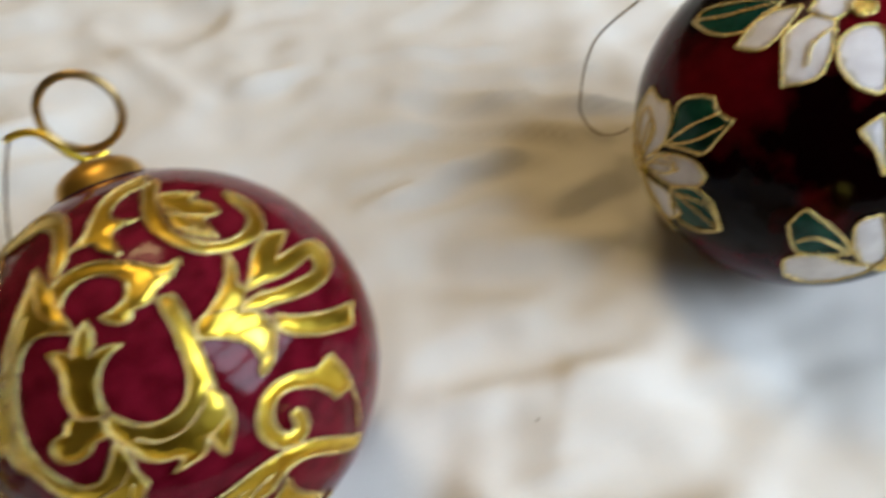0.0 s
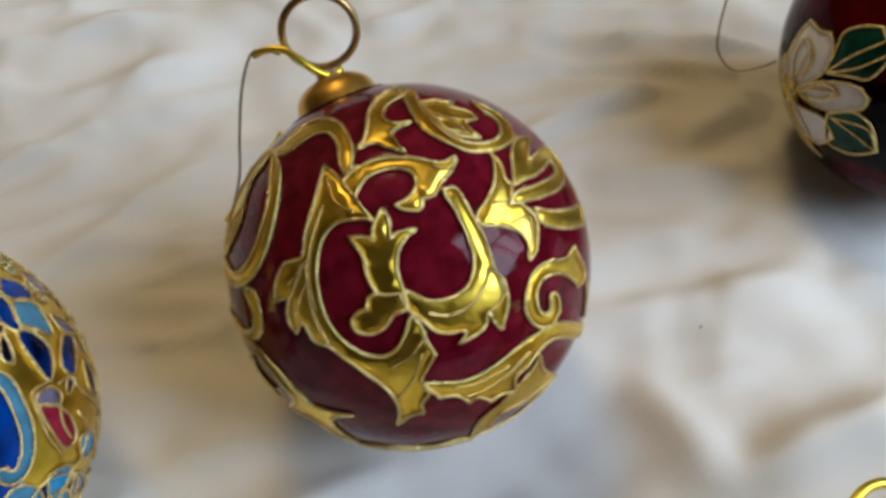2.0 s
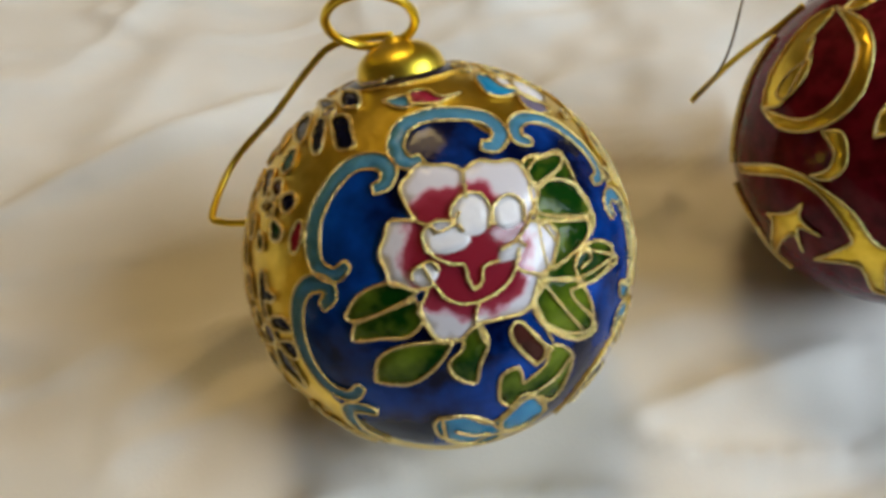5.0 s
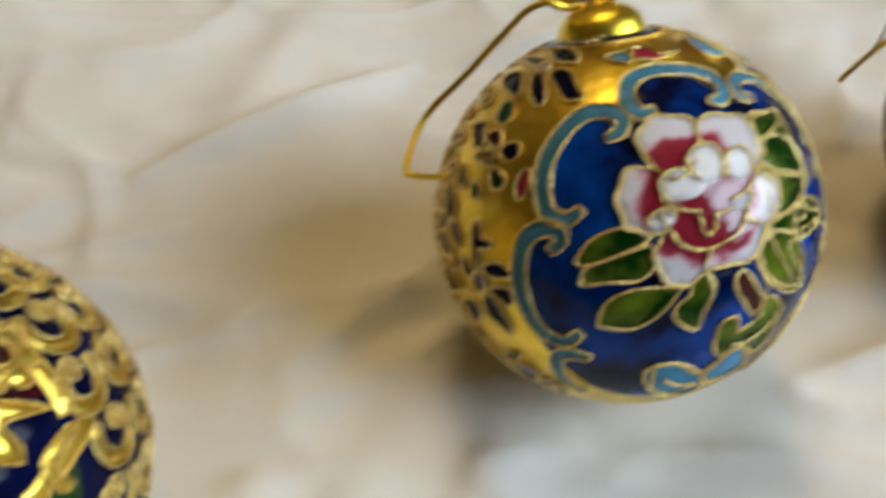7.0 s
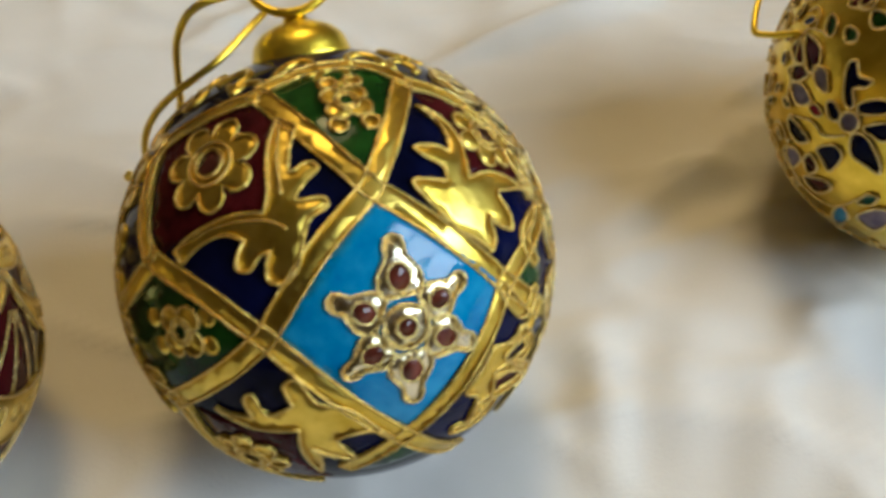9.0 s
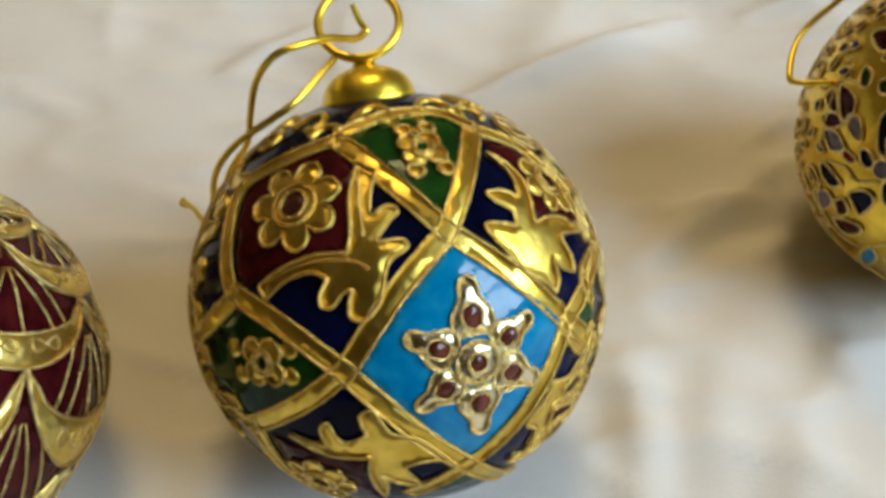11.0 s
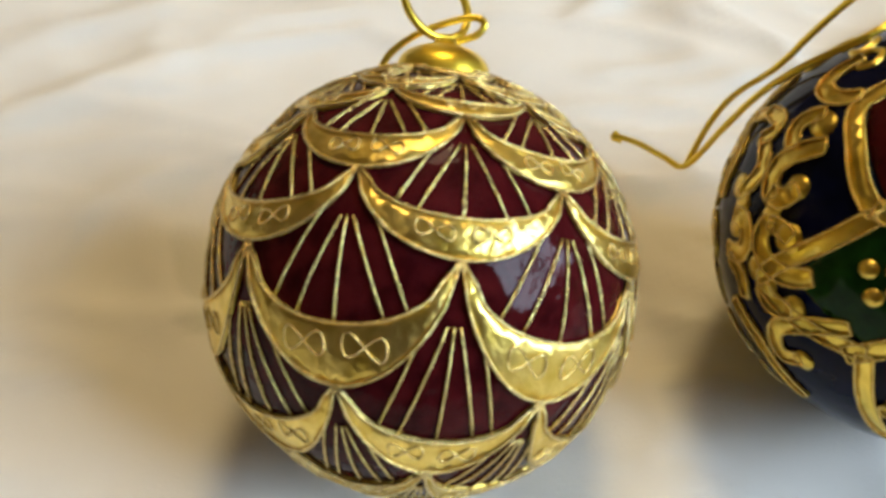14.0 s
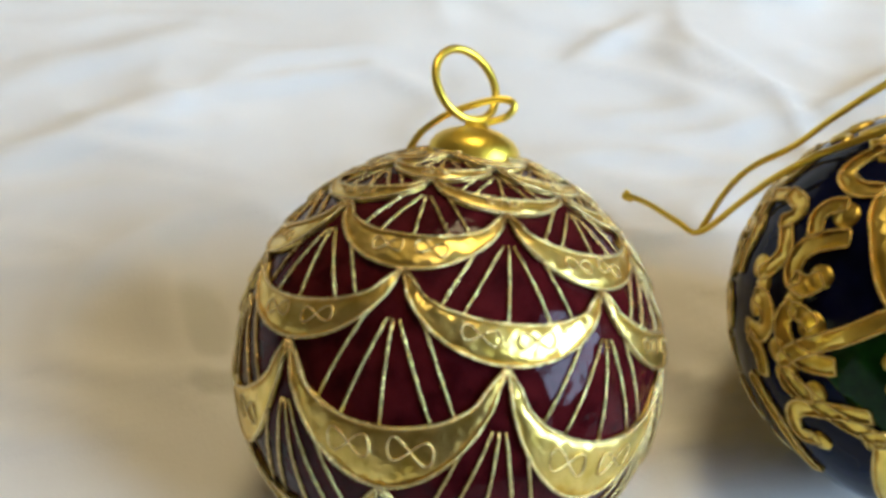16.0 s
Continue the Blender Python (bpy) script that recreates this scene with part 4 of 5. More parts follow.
line([(-4.7, 13.8), (-4.1, 15.9), (0.4, 17.5), (2.4, 14.9)], B, h=0.0010)
line([(0.0, 21.4), (1.5, 18.4), (5.3, 15.9), (8.2, 14.9), (8.4, 11.5), (9.5, 8.9), (11.6, 10.4), (12.8, 13.5), (16.9, 13.8)], B, h=0.0009)
line([(-1.6, 16.9), (0.4, 11.8), (3.0, 7.7), (8.3, 5.8), (15.0, 6.9), (19.5, 9.9), (22.7, 15.4)], B, h=0.0009)
line([(15.1, 37.1), (13.9, 33.5), (13.1, 30.0)], B, h=0.0009)
line([(-1.1, 27.1), (2.3, 25.1), (3.3, 23.3)], B, h=0.0009)
line([(27.6, 20.5), (25.1, 18.9), (22.3, 16.9)], B, h=0.0009)
line([(-1.9, 11.1), (0.4, 11.8), (1.8, 8.6)], B, h=0.0009)
line([(26.9, 7.3), (23.2, 9.1), (20.5, 11.0)], B, h=0.0009)
line([(9.6, 5.5), (8.2, 1.4), (9.5, -5.0)], B, h=0.0009)
line([(3.5, 23.6), (7.3, 24.4), (10.5, 27.4)], B, h=0.0009)
plaque("leaf", [(34.4, 32.2), (49.5, 32.8), (48.2, 22.9), (49.5, 13.9), (42.5, 8.9), (55.6, 1.0), (41.9, -0.1), (34.4, -0.4), (43.0, -13.0), (36.6, -14.4), (26.5, -7.3), (23.0, 0.5), (28.3, 6.2), (29.6, 16.0)], B, LEAF, h=0.00018)
plaque("leaf", [(33.1, 34.3, 1), (38.2, 35.4), (43.1, 33.6), (47.0, 34.2), (50.1, 32.9), (46.1, 29.8), (39.7, 28.8, 1), (35.1, 27.3), (33.6, 30.9)], B, LEAF)
plaque("leaf", [(36.9, 28.4), (46.1, 25.6), (49.7, 19.6), (48.1, 15.5, 1), (40.1, 17.8), (31.5, 21.6), (33.4, 25.5)], B, LEAF)
plaque("leaf", [(30.6, 19.8, 1), (39.6, 16.9), (47.5, 14.7, 1), (43.7, 10.7), (33.8, 8.2), (29.9, 8.1), (33.4, 12.8)], B, LEAF)
plaque("leaf", [(37.0, 5.6, 1), (40.3, 8.8), (47.6, 8.9), (53.5, 4.5), (49.0, 0.7), (41.9, -0.3), (38.3, 1.7)], B, LEAF)
line([(25.3, 7.4), (34.3, 3.2), (42.6, 2.5), (50.5, 2.6)], B, h=0.0006)
line([(39.0, 4.8), (42.8, 5.7), (42.4, 8.1), (38.8, 7.9)], B, h=0.0006)
plaque("leaf", [(26.5, 5.6, 1), (36.3, 2.8), (40.9, -5.5), (40.4, -12.8), (33.1, -11.0), (27.4, -7.0), (25.0, -3.7), (23.5, 2.9)], B, LEAF)
line([(27.2, 4.6), (30.6, -1.9), (36.7, -11.1)], B, h=0.0006)
plaque("leaf", [(-23.4, 6.7, 1), (-18.6, 11.9), (-10.3, 14.0), (-4.0, 10.9, 1), (-6.8, 9.4), (-14.2, 6.8), (-21.5, 5.3)], B, LEAF)
plaque("leaf", [(-21.2, 4.6, 1), (-14.2, 6.8), (-4.8, 9.1, 1), (-3.8, 4.1), (-8.4, 0.3), (-15.4, 0.6), (-22.4, 0.4)], B, LEAF)
plaque("leaf", [(-19.8, -11.6, 1), (-17.2, -5.2), (-11.5, -2.1), (-3.4, -2.0), (1.9, -3.0, 1), (-3.0, -8.6), (-10.8, -12.9)], B, LEAF)
plaque("leaf", [(4.8, -2.2), (8.6, -0.1), (10.2, -5.2), (7.3, -10.9), (5.4, -15.9), (0.6, -12.7), (0.1, -8.3), (3.7, -5.4)], B, LEAF)
plaque("leaf", [(11.1, -24.3, 1), (12.2, -16.1), (17.0, -15.0), (18.2, -20.8, 1), (24.8, -17.2), (27.3, -12.0), (33.7, -17.6), (33.2, -25.5), (28.9, -32.7), (19.2, -25.1), (14.2, -27.9)], B, LEAF)
line([(19.4, -26.2), (28.4, -22.9), (32.7, -18.0)], B, h=0.0006)
plaque("stem", [(16.4, -2.7, 1), (19.4, -2.7), (25.1, -12.3), (22.1, -16.4, 1), (16.6, -7.4)], B, BROWN)
line([(19.7, -2.6), (23.0, -8.6), (27.3, -13.7)], B)
line([(25.6, 6.6), (23.8, -0.2), (27.3, -11.1)], B)
plaque("rock", [(-7.3, -27.6), (0.9, -27.8), (8.0, -33.9), (16.6, -27.9), (24.8, -29.3), (27.1, -38.3), (19.7, -43.7), (8.8, -41.6), (-1.8, -44.2), (-8.8, -35.6)], B, SKY, h=0.00018)
plaque("rock", [(-5.8, -27.3, 1), (2.2, -28.0), (9.2, -35.1), (11.6, -45.0), (0.6, -47.3), (-7.5, -39.8, 1)], B, SKY)
plaque("rock", [(11.1, -34.4, 1), (17.7, -27.9), (21.4, -27.2), (28.4, -36.9, 1), (22.1, -41.7), (13.0, -41.2)], B, SKY)
line([(-3.3, -33.8), (1.7, -38.0), (7.6, -39.1)], B, h=0.0006)
plaque("petal", [(-99.1, 63.4), (-66.5, 67.5), (-52.6, 65.9), (-54.5, 62.7), (-75.7, 64.8)], B, NAVY)
plaque("petal", [(-60.0, 71.2), (-46.7, 71.9), (-30.1, 68.2), (-27.7, 63.6), (-42.0, 64.8)], B, NAVY)
plaque("petal", [(-78.1, 57.8), (-66.4, 60.9), (-53.8, 54.8), (-54.2, 51.5), (-67.2, 53.9)], B, NAVY)
plaque("petal", [(-52.8, 59.6), (-44.5, 58.9), (-37.0, 50.6), (-39.6, 48.1), (-46.5, 52.6)], B, NAVY)
plaque("petal", [(-41.1, 59.8), (-30.5, 60.4), (-23.6, 53.9), (-20.9, 49.6), (-27.9, 49.1), (-33.3, 53.5)], B, NAVY)
disc("heart", (-48.3, 62.2), 2.2, B, LILAC)
plaque("petal", [(-58.8, 48.2), (-54.2, 50.0), (-49.8, 45.2), (-53.2, 42.3), (-58.3, 44.2)], B, TEAL)
plaque("petal", [(-55.5, 15.2), (-52.8, 15.9), (-51.6, 11.9), (-47.8, 10.3), (-49.7, 8.3), (-53.1, 8.0), (-52.8, 3.3), (-55.3, 3.3), (-56.2, 8.9)], B, NAVY)
plaque("petal", [(-51.4, 3.8), (-45.6, 5.2), (-42.1, 3.1), (-43.4, 1.1), (-50.6, 0.9)], B, NAVY)
plaque("petal", [(-50.0, -2.7), (-43.5, -1.6), (-42.2, -4.8), (-44.7, -7.0), (-47.8, -5.3)], B, NAVY)
plaque("petal", [(-53.7, -5.0), (-49.4, -5.7), (-46.5, -12.5), (-47.0, -17.1), (-50.8, -14.5), (-54.7, -11.1)], B, NAVY)
plaque("petal", [(-61.7, 4.0), (-59.0, 4.3), (-56.9, 0.8), (-58.0, -1.2), (-60.9, -0.2)], B, NAVY)
plaque("petal", [(-71.3, 41.2), (-62.2, 42.4), (-59.5, 35.5), (-64.4, 35.5)], B, MAROON)
plaque("petal", [(-60.8, 32.5), (-56.1, 35.6), (-52.1, 33.5), (-55.3, 31.1)], B, MAROON)
plaque("petal", [(-59.0, 39.1), (-52.8, 40.7), (-50.1, 36.1), (-54.8, 36.2)], B, MAROON)
plaque("petal", [(-66.9, 25.6), (-66.5, 30.0), (-62.8, 27.5), (-62.9, 23.5), (-65.8, 23.6)], B, GREEN)
plaque("petal", [(-58.9, 24.0), (-57.8, 25.9), (-54.3, 24.1), (-54.3, 21.5), (-57.6, 21.3)], B, GREEN)
plaque("petal", [(-51.3, 27.8), (-50.1, 30.1), (-45.1, 28.0), (-45.4, 24.9), (-49.4, 24.7)], B, GREEN)
plaque("petal", [(-48.9, 35.9), (-43.5, 37.4), (-41.0, 34.4), (-44.1, 32.0), (-48.0, 33.1)], B, NAVY)
plaque("petal", [(-40.6, 25.8), (-38.6, 29.8), (-36.2, 29.5), (-36.5, 24.0), (-39.4, 22.0)], B, PINK)
plaque("petal", [(-81.1, 19.8), (-77.2, 22.7), (-72.7, 15.6), (-77.4, 15.8)], B, MAROON)
plaque("petal", [(-75.1, 23.7), (-66.9, 20.3), (-65.9, 14.7), (-70.1, 13.0)], B, MAROON)
plaque("petal", [(-67.8, 14.4), (-62.9, 13.4), (-61.7, 7.2), (-65.8, 8.8)], B, LILAC)
plaque("petal", [(-77.4, 9.0), (-71.3, 8.6), (-67.8, 4.0), (-74.0, 3.0)], B, LILAC)
plaque("petal", [(-80.2, 13.3), (-73.9, 14.9), (-69.9, 11.7), (-75.9, 9.7)], B, MAROON)
plaque("petal", [(-78.8, -1.7), (-74.7, -2.7), (-69.7, -7.8), (-74.8, -9.3), (-78.9, -6.1)], B, NAVY)
plaque("petal", [(-86.5, -13.0), (-77.7, -11.6), (-76.2, -15.7), (-86.2, -19.9)], B, LILAC)
plaque("petal", [(-74.6, -15.0), (-70.1, -12.9), (-68.9, -17.4), (-74.3, -19.9)], B, MAROON)
plaque("petal", [(-66.7, -10.2), (-60.0, -8.6), (-57.8, -12.2), (-63.7, -17.6), (-65.9, -13.9)], B, NAVY)
plaque("petal", [(-78.6, -21.9), (-67.9, -21.2), (-65.8, -24.5), (-75.4, -27.6)], B, MAROON)
plaque("petal", [(-57.3, -28.8), (-52.7, -25.0), (-49.0, -25.6), (-52.1, -29.0)], B, TEAL)
plaque("petal", [(-73.1, -35.8), (-64.9, -31.4), (-66.3, -37.6), (-82.5, -45.0)], B, SKY)
plaque("petal", [(-60.8, -35.4), (-50.6, -30.3), (-45.7, -33.3), (-56.3, -41.7)], B, LILAC)
plaque("petal", [(-50.5, -40.1), (-42.9, -35.7), (-47.0, -44.2)], B, LILAC)
plaque("petal", [(-43.0, -38.5), (-39.1, -41.3), (-44.6, -47.3)], B, SKY)
disc("heart", (-54.2, -1.3), 3.0, B, LILAC)
disc("heart", (-53.4, 32.6), 2.4, B, MAROON)
line([(-78.1, -0.6), (-67.5, -1.9), (-63.4, -6.0), (-55.6, -5.3)], B)
line([(-79.7, 2.8), (-77.7, 15.4), (-76.5, 25.1), (-66.5, 24.3)], B)
line([(-79.6, -8.2), (-84.8, -15.1), (-83.5, -25.4), (-71.5, -32.6), (-56.1, -26.9)], B)
plaque("petal", [(-11.9, 64.6, 1), (-2.0, 65.4), (4.7, 64.4), (3.4, 60.1), (-3.8, 61.1)], B, PALE)
plaque("petal", [(3.9, 61.2, 1), (5.6, 66.1), (16.0, 65.5), (20.6, 61.2), (32.1, 60.6, 1), (17.5, 59.2)], B, PINK)
plaque("petal", [(55.1, 65.3), (66.0, 64.3), (59.4, 58.3), (63.6, 53.9), (52.0, 54.0), (44.6, 57.5)], B, SKY)
plaque("petal", [(66.9, 61.9), (72.7, 58.4), (65.0, 56.1), (59.4, 58.3)], B, WHITE)
plaque("petal", [(60.6, 53.1), (65.8, 49.0), (65.3, 44.0), (56.5, 45.2), (54.5, 49.3)], B, LILAC)
plaque("petal", [(-112.3, 76.5, 1), (-29.5, 78.5), (-17.4, 75.3), (-42.8, 74.5)], B, LILAC)
plaque("petal", [(-12.3, 77.2, 1), (30.6, 83.4), (63.3, 80.8), (50.0, 80.0), (17.1, 79.8)], B, LILAC)
plaque("petal", [(99.5, 46.7), (104.1, 41.9), (96.7, 36.4), (89.1, 32.6), (85.6, 36.6), (87.4, 41.9)], B, NAVY)
plaque("petal", [(78.0, 34.2), (79.4, 29.8), (77.1, 23.4), (73.3, 25.5), (72.5, 29.1)], B, NAVY)
plaque("petal", [(76.1, 23.7), (75.4, 19.4), (72.9, 15.5), (70.9, 18.7)], B, NAVY)
plaque("petal", [(81.8, 21.7), (86.2, 17.1), (86.7, 11.2), (80.2, 5.5), (78.6, 12.5), (78.9, 18.7)], B, BLUE)
plaque("petal", [(84.4, 35.1), (87.4, 29.4), (82.2, 20.9), (79.0, 24.7), (79.5, 30.5)], B, BLUE)
plaque("petal", [(95.2, 35.3), (102.2, 28.2), (96.1, 25.0), (88.8, 30.3)], B, BLUE)
plaque("petal", [(89.9, 28.1), (97.1, 23.4), (92.3, 14.4), (86.7, 19.3), (83.6, 23.5)], B, PALE)
plaque("petal", [(95.8, 11.8), (101.7, 7.5), (91.3, 1.4), (87.4, 6.5)], B, BLUE)
plaque("petal", [(98.8, 18.2), (104.0, 13.4), (108.0, 7.4), (98.5, 11.9)], B, LILAC)
plaque("petal", [(100.3, 1.6), (105.2, -5.2), (104.0, -13.7), (97.0, -6.7)], B, NAVY)
plaque("petal", [(74.2, 5.1), (78.7, 4.5), (81.5, 1.1), (79.0, -1.3), (72.8, 2.9)], B, LILAC)
plaque("petal", [(73.0, 2.0), (78.8, -1.8), (82.4, -8.5), (81.7, -13.8), (76.2, -13.4), (73.3, -5.9)], B, PINK)
line([(78.8, -1.7), (77.8, -6.8), (79.6, -12.2)], B, h=0.0005)
plaque("petal", [(83.9, -16.2), (91.1, -16.6), (97.0, -25.0), (85.6, -23.2)], B, SKY)
plaque("petal", [(68.6, -17.5), (75.0, -18.5), (78.4, -22.1), (71.2, -27.4), (67.6, -23.6)], B, SKY)
plaque("petal", [(79.3, -25.8), (83.6, -26.4), (95.1, -38.0), (78.9, -32.3)], B, LILAC)
plaque("petal", [(110.3, 31.7), (122.3, 24.5), (117.0, 20.6), (106.1, 24.4)], B, LILAC)
plaque("petal", [(126.4, 37.9), (124.7, 33.0), (120.9, 31.0), (111.2, 36.9)], B, TEAL)
plaque("petal", [(111.3, -9.0), (109.3, -13.8), (108.1, -17.0), (103.1, -9.1)], B, PALE)
line([(108.7, 48.5), (126.3, 38.2), (123.5, 29.3), (119.9, 16.9), (116.9, 7.2)], B)
line([(81.9, 3.4), (89.5, 1.8), (91.2, -3.8), (107.3, -18.5)], B)
line([(86.0, -7.6), (89.5, -16.4), (84.1, -20.9), (78.5, -21.2)], B)
line([(78.6, 6.0), (73.4, 6.4), (71.4, 1.4), (71.9, -7.5), (75.6, -15.4)], B)
plaque("petal", [(70.2, 57.7), (79.2, 56.5), (81.7, 51.4), (74.7, 47.4), (65.6, 47.7), (62.2, 52.0)], B, WHITE)
plaque("petal", [(79.0, 67.0), (88.7, 64.3), (84.3, 60.2), (74.0, 62.5)], B, SKY)
plaque("petal", [(84.2, 55.4), (90.1, 52.1), (83.6, 50.3), (80.6, 52.0)], B, SKY)


# small enamel sprigs that fill the gilded ground of the peony ornament
plaque("blue_field", [(58.2, -22.2), (69.1, -18.2), (82.1, -27.1), (79, -40), (66, -52), (41, -49), (45.3, -33.1)], B, BLUE, h=0.00015)
ribbon("curl", [(64.0, -25.6), (72.0, -26.5), (76, -33), (71, -41), (63, -40), (61.1, -36.1)], 3.6, B, PALE, taper=0.45)
ribbon("curl", [(50, -40), (57, -38), (62, -44), (57, -49), (50, -47)], 3.4, B, PALE, taper=0.45)
rnd = random.Random(7)
TAKEN = [q for q in TAKEN if q[0] == B[1]]
for lon in list(range(67, 178, 6)) + list(range(-176, -66, 6)):
    for lat in range(-62, 72, 7):
        a, c = lon + rnd.uniform(-2.2, 2.2), lat + rnd.uniform(-2.5, 2.5)
        size = rnd.uniform(2.0, 3.1)
        p = uv(a, c)
        if any((p - q).length < reach * (0.8 if reach < 0.3 else 0.2) + radians(size) for _, q, reach in TAKEN if reach < 0.9):
            continue
        shade = rnd.choice((PALE, BLUE, LILAC, SKY, NAVY, PALE) if lon > 0 else (MAROON, NAVY, LILAC, TEAL, BROWN, BLUE, PINK))
        disc("sprig", (a, c), size, B, shade, 0.0003, 0.0003, rnd.uniform(0.45, 0.75), rnd.uniform(0, 180))
        if rnd.random() < 0.35:
            line([(a - 3, c + 3), (a + 1, c + 4.2), (a + 4, c + 2), (a + 4.5, c - 2)], B, 0.0003)


# panels and bands of the lattice ornament
CLOISON[0] = WIRE
plaque("turquoise_panel", [(22.1, 22.2, 1), (34.1, 12.2), (48.5, -2.1, 1), (36.5, -16.7), (20.8, -31.9, 1), (7.6, -17.6), (-4.7, -2.0, 1), (7.9, 11.4)], Q, SKY, h=0.0003, rim=False)
plaque("green_panel", [(22.5, 26.7, 1), (11.7, 40.6), (-5.7, 55.7, 1), (19.0, 60.5), (40.0, 58.9), (48.9, 51.0, 1), (31.9, 38.1)], Q, GREEN, h=0.0002, rim=False)
plaque("green_panel", [(-7.7, -0.9, 1), (-18.1, 7.7), (-34.2, 14.3, 1), (-43.4, 8.9), (-52.9, -0.4), (-47.0, -8.3), (-35.8, -16.7, 1), (-19.3, -9.0)], Q, GREEN, h=0.0002, rim=False)
plaque("green_panel", [(51.5, -2.9, 1), (59.7, 4.5), (66.9, 5.7), (67.1, -2.9), (64.5, -12.2, 1)], Q, GREEN, h=0.0002, rim=False)
plaque("green_panel", [(21.1, -37.9, 1), (31.7, -44.0), (15.9, -49.3), (-0.6, -48.3, 1)], Q, GREEN, h=0.0002, rim=False)
plaque("red_panel", [(-6.3, 53.7, 1), (-26.4, 48.8), (-41.6, 42.8), (-39.8, 31.1), (-33.1, 16.8, 1), (-25.6, 20.3), (-14.5, 24.5), (-1.8, 24.3, 1), (-0.7, 31.7), (0.1, 46.4, 1)], Q, MAROON, h=0.0002, rim=False)
plaque("red_panel", [(49.7, 47.5, 1), (63.1, 42.8), (68.8, 31.3), (67.4, 18.6, 1), (57.2, 22.6), (48.9, 23.1, 1), (51.5, 30.9), (49.6, 39.6)], Q, MAROON, h=0.0002, rim=False)
plaque("red_panel", [(-33.7, -19.8, 1), (-18.4, -25.2), (-7.1, -27.6, 1), (-11.4, -39.6), (-8.2, -54.1, 1), (-27.8, -48.7), (-33.3, -35.5)], Q, MAROON, h=0.0002, rim=False)
plaque("red_panel", [(49.4, -27.9, 1), (62.2, -29.2), (59.1, -37.7), (48.8, -38.2, 1)], Q, MAROON, h=0.0002, rim=False)
ribbon("band", [(50.4, 52.1), (32.8, 37.9), (22.1, 25.5, 1), (6.8, 13.7), (-6.8, -2.0, 1), (-19.6, -9.7), (-43.1, -19.0)], 4.6, Q, SATINGOLD)
ribbon("band", [(-10.5, 56.4), (10.0, 40.4), (22.1, 25.5, 1), (35.0, 13.6), (49.9, -2.5, 1), (66.9, -14.3)], 4.6, Q, SATINGOLD)
ribbon("band", [(-36.4, 16.8), (-19.5, 8.4), (-6.8, -2.0, 1), (3.9, -15.7), (20.4, -35.3, 1), (51.8, -56.6)], 4.6, Q, SATINGOLD)
ribbon("band", [(75.7, 9.9), (49.9, -2.5, 1), (38.3, -20.1), (20.4, -35.3, 1), (0.5, -45.3)], 4.6, Q, SATINGOLD)
ribbon("band", [(-8.1, 55.4), (-30.5, 50.0), (-45.6, 42.2), (-43.1, 31.1), (-39.9, 21.8), (-35.8, 15.6)], 4.2, Q, SATINGOLD)
ribbon("band", [(50.2, 51.3), (64.6, 41.9), (69.5, 27.0), (70.2, 13.1)], 4.2, Q, SATINGOLD)
ribbon("band", [(-35.8, 14.9), (-46.1, 8.6), (-64.2, -2.4), (-55.2, -11.3), (-37.9, -17.9)], 4.2, Q, SATINGOLD)
ribbon("band", [(-8.9, 57.2), (17.0, 63.3), (42.5, 60.8), (51.2, 52.0)], 4.0, Q, SATINGOLD)
ribbon("band", [(-38.2, -18.2), (-40.5, -34.6), (-38.6, -51.0), (-19.1, -60.5)], 4.0, Q, SATINGOLD)
plaque("leaf", [(0.4, 46.7, 1), (6.3, 43.5, 1), (4.2, 38.0), (3.8, 32.5), (8.3, 33.9), (10.8, 32.1), (7.7, 29.8), (4.4, 25.9), (10.4, 25.6), (11.5, 23.5), (7.0, 21.2), (5.1, 17.2), (3.2, 12.1), (-0.3, 9.1), (-3.6, 10.1), (-3.4, 13.7), (-2.5, 15.9, 1), (-5.1, 15.1), (-7.4, 12.6), (-10.0, 12.9), (-10.2, 15.6), (-8.2, 18.9, 1), (-13.0, 20.6), (-19.6, 18.7), (-24.6, 15.0, 1), (-27.0, 17.9, 1), (-20.6, 21.8), (-11.5, 24.4), (-3.1, 24.2, 1), (-1.9, 29.3), (-2.1, 37.5)], Q, SATINGOLD, h=0.0004)
plaque("leaf", [(45.8, 43.3, 1), (51.0, 37.6), (51.5, 30.9), (47.8, 22.6, 1), (56.9, 22.3), (67.8, 15.6, 1), (59.4, 17.3), (55.3, 17.2), (57.0, 11.9), (56.2, 8.2, 1), (51.8, 10.4), (49.6, 13.3), (49.5, 8.2), (47.5, 5.4, 1), (43.6, 9.5), (39.6, 12.3), (37.0, 16.1), (33.2, 22.1), (32.5, 25.2), (36.7, 24.7), (41.1, 23.2, 1), (42.0, 26.5), (38.5, 29.7), (36.7, 32.6), (42.8, 31.9), (45.9, 29.5, 1), (48.7, 35.4)], Q, SATINGOLD, h=0.0004)
plaque("leaf", [(-26.0, -18.5, 1), (-18.0, -24.3), (-5.9, -26.1, 1), (-8.1, -34.2), (-7.7, -45.9, 1), (-4.2, -37.3), (-5.3, -33.3, 1), (0.6, -38.2), (5.4, -39.3), (2.4, -31.0), (11.3, -30.0), (16.9, -33.9, 1), (8.2, -22.6), (0.9, -18.8), (-2.0, -12.3), (-5.5, -13.4), (-5.0, -18.8, 1), (-12.1, -20.7), (-13.6, -15.0), (-16.3, -16.4), (-16.1, -21.4, 1), (-22.6, -20.2)], Q, SATINGOLD, h=0.0004)
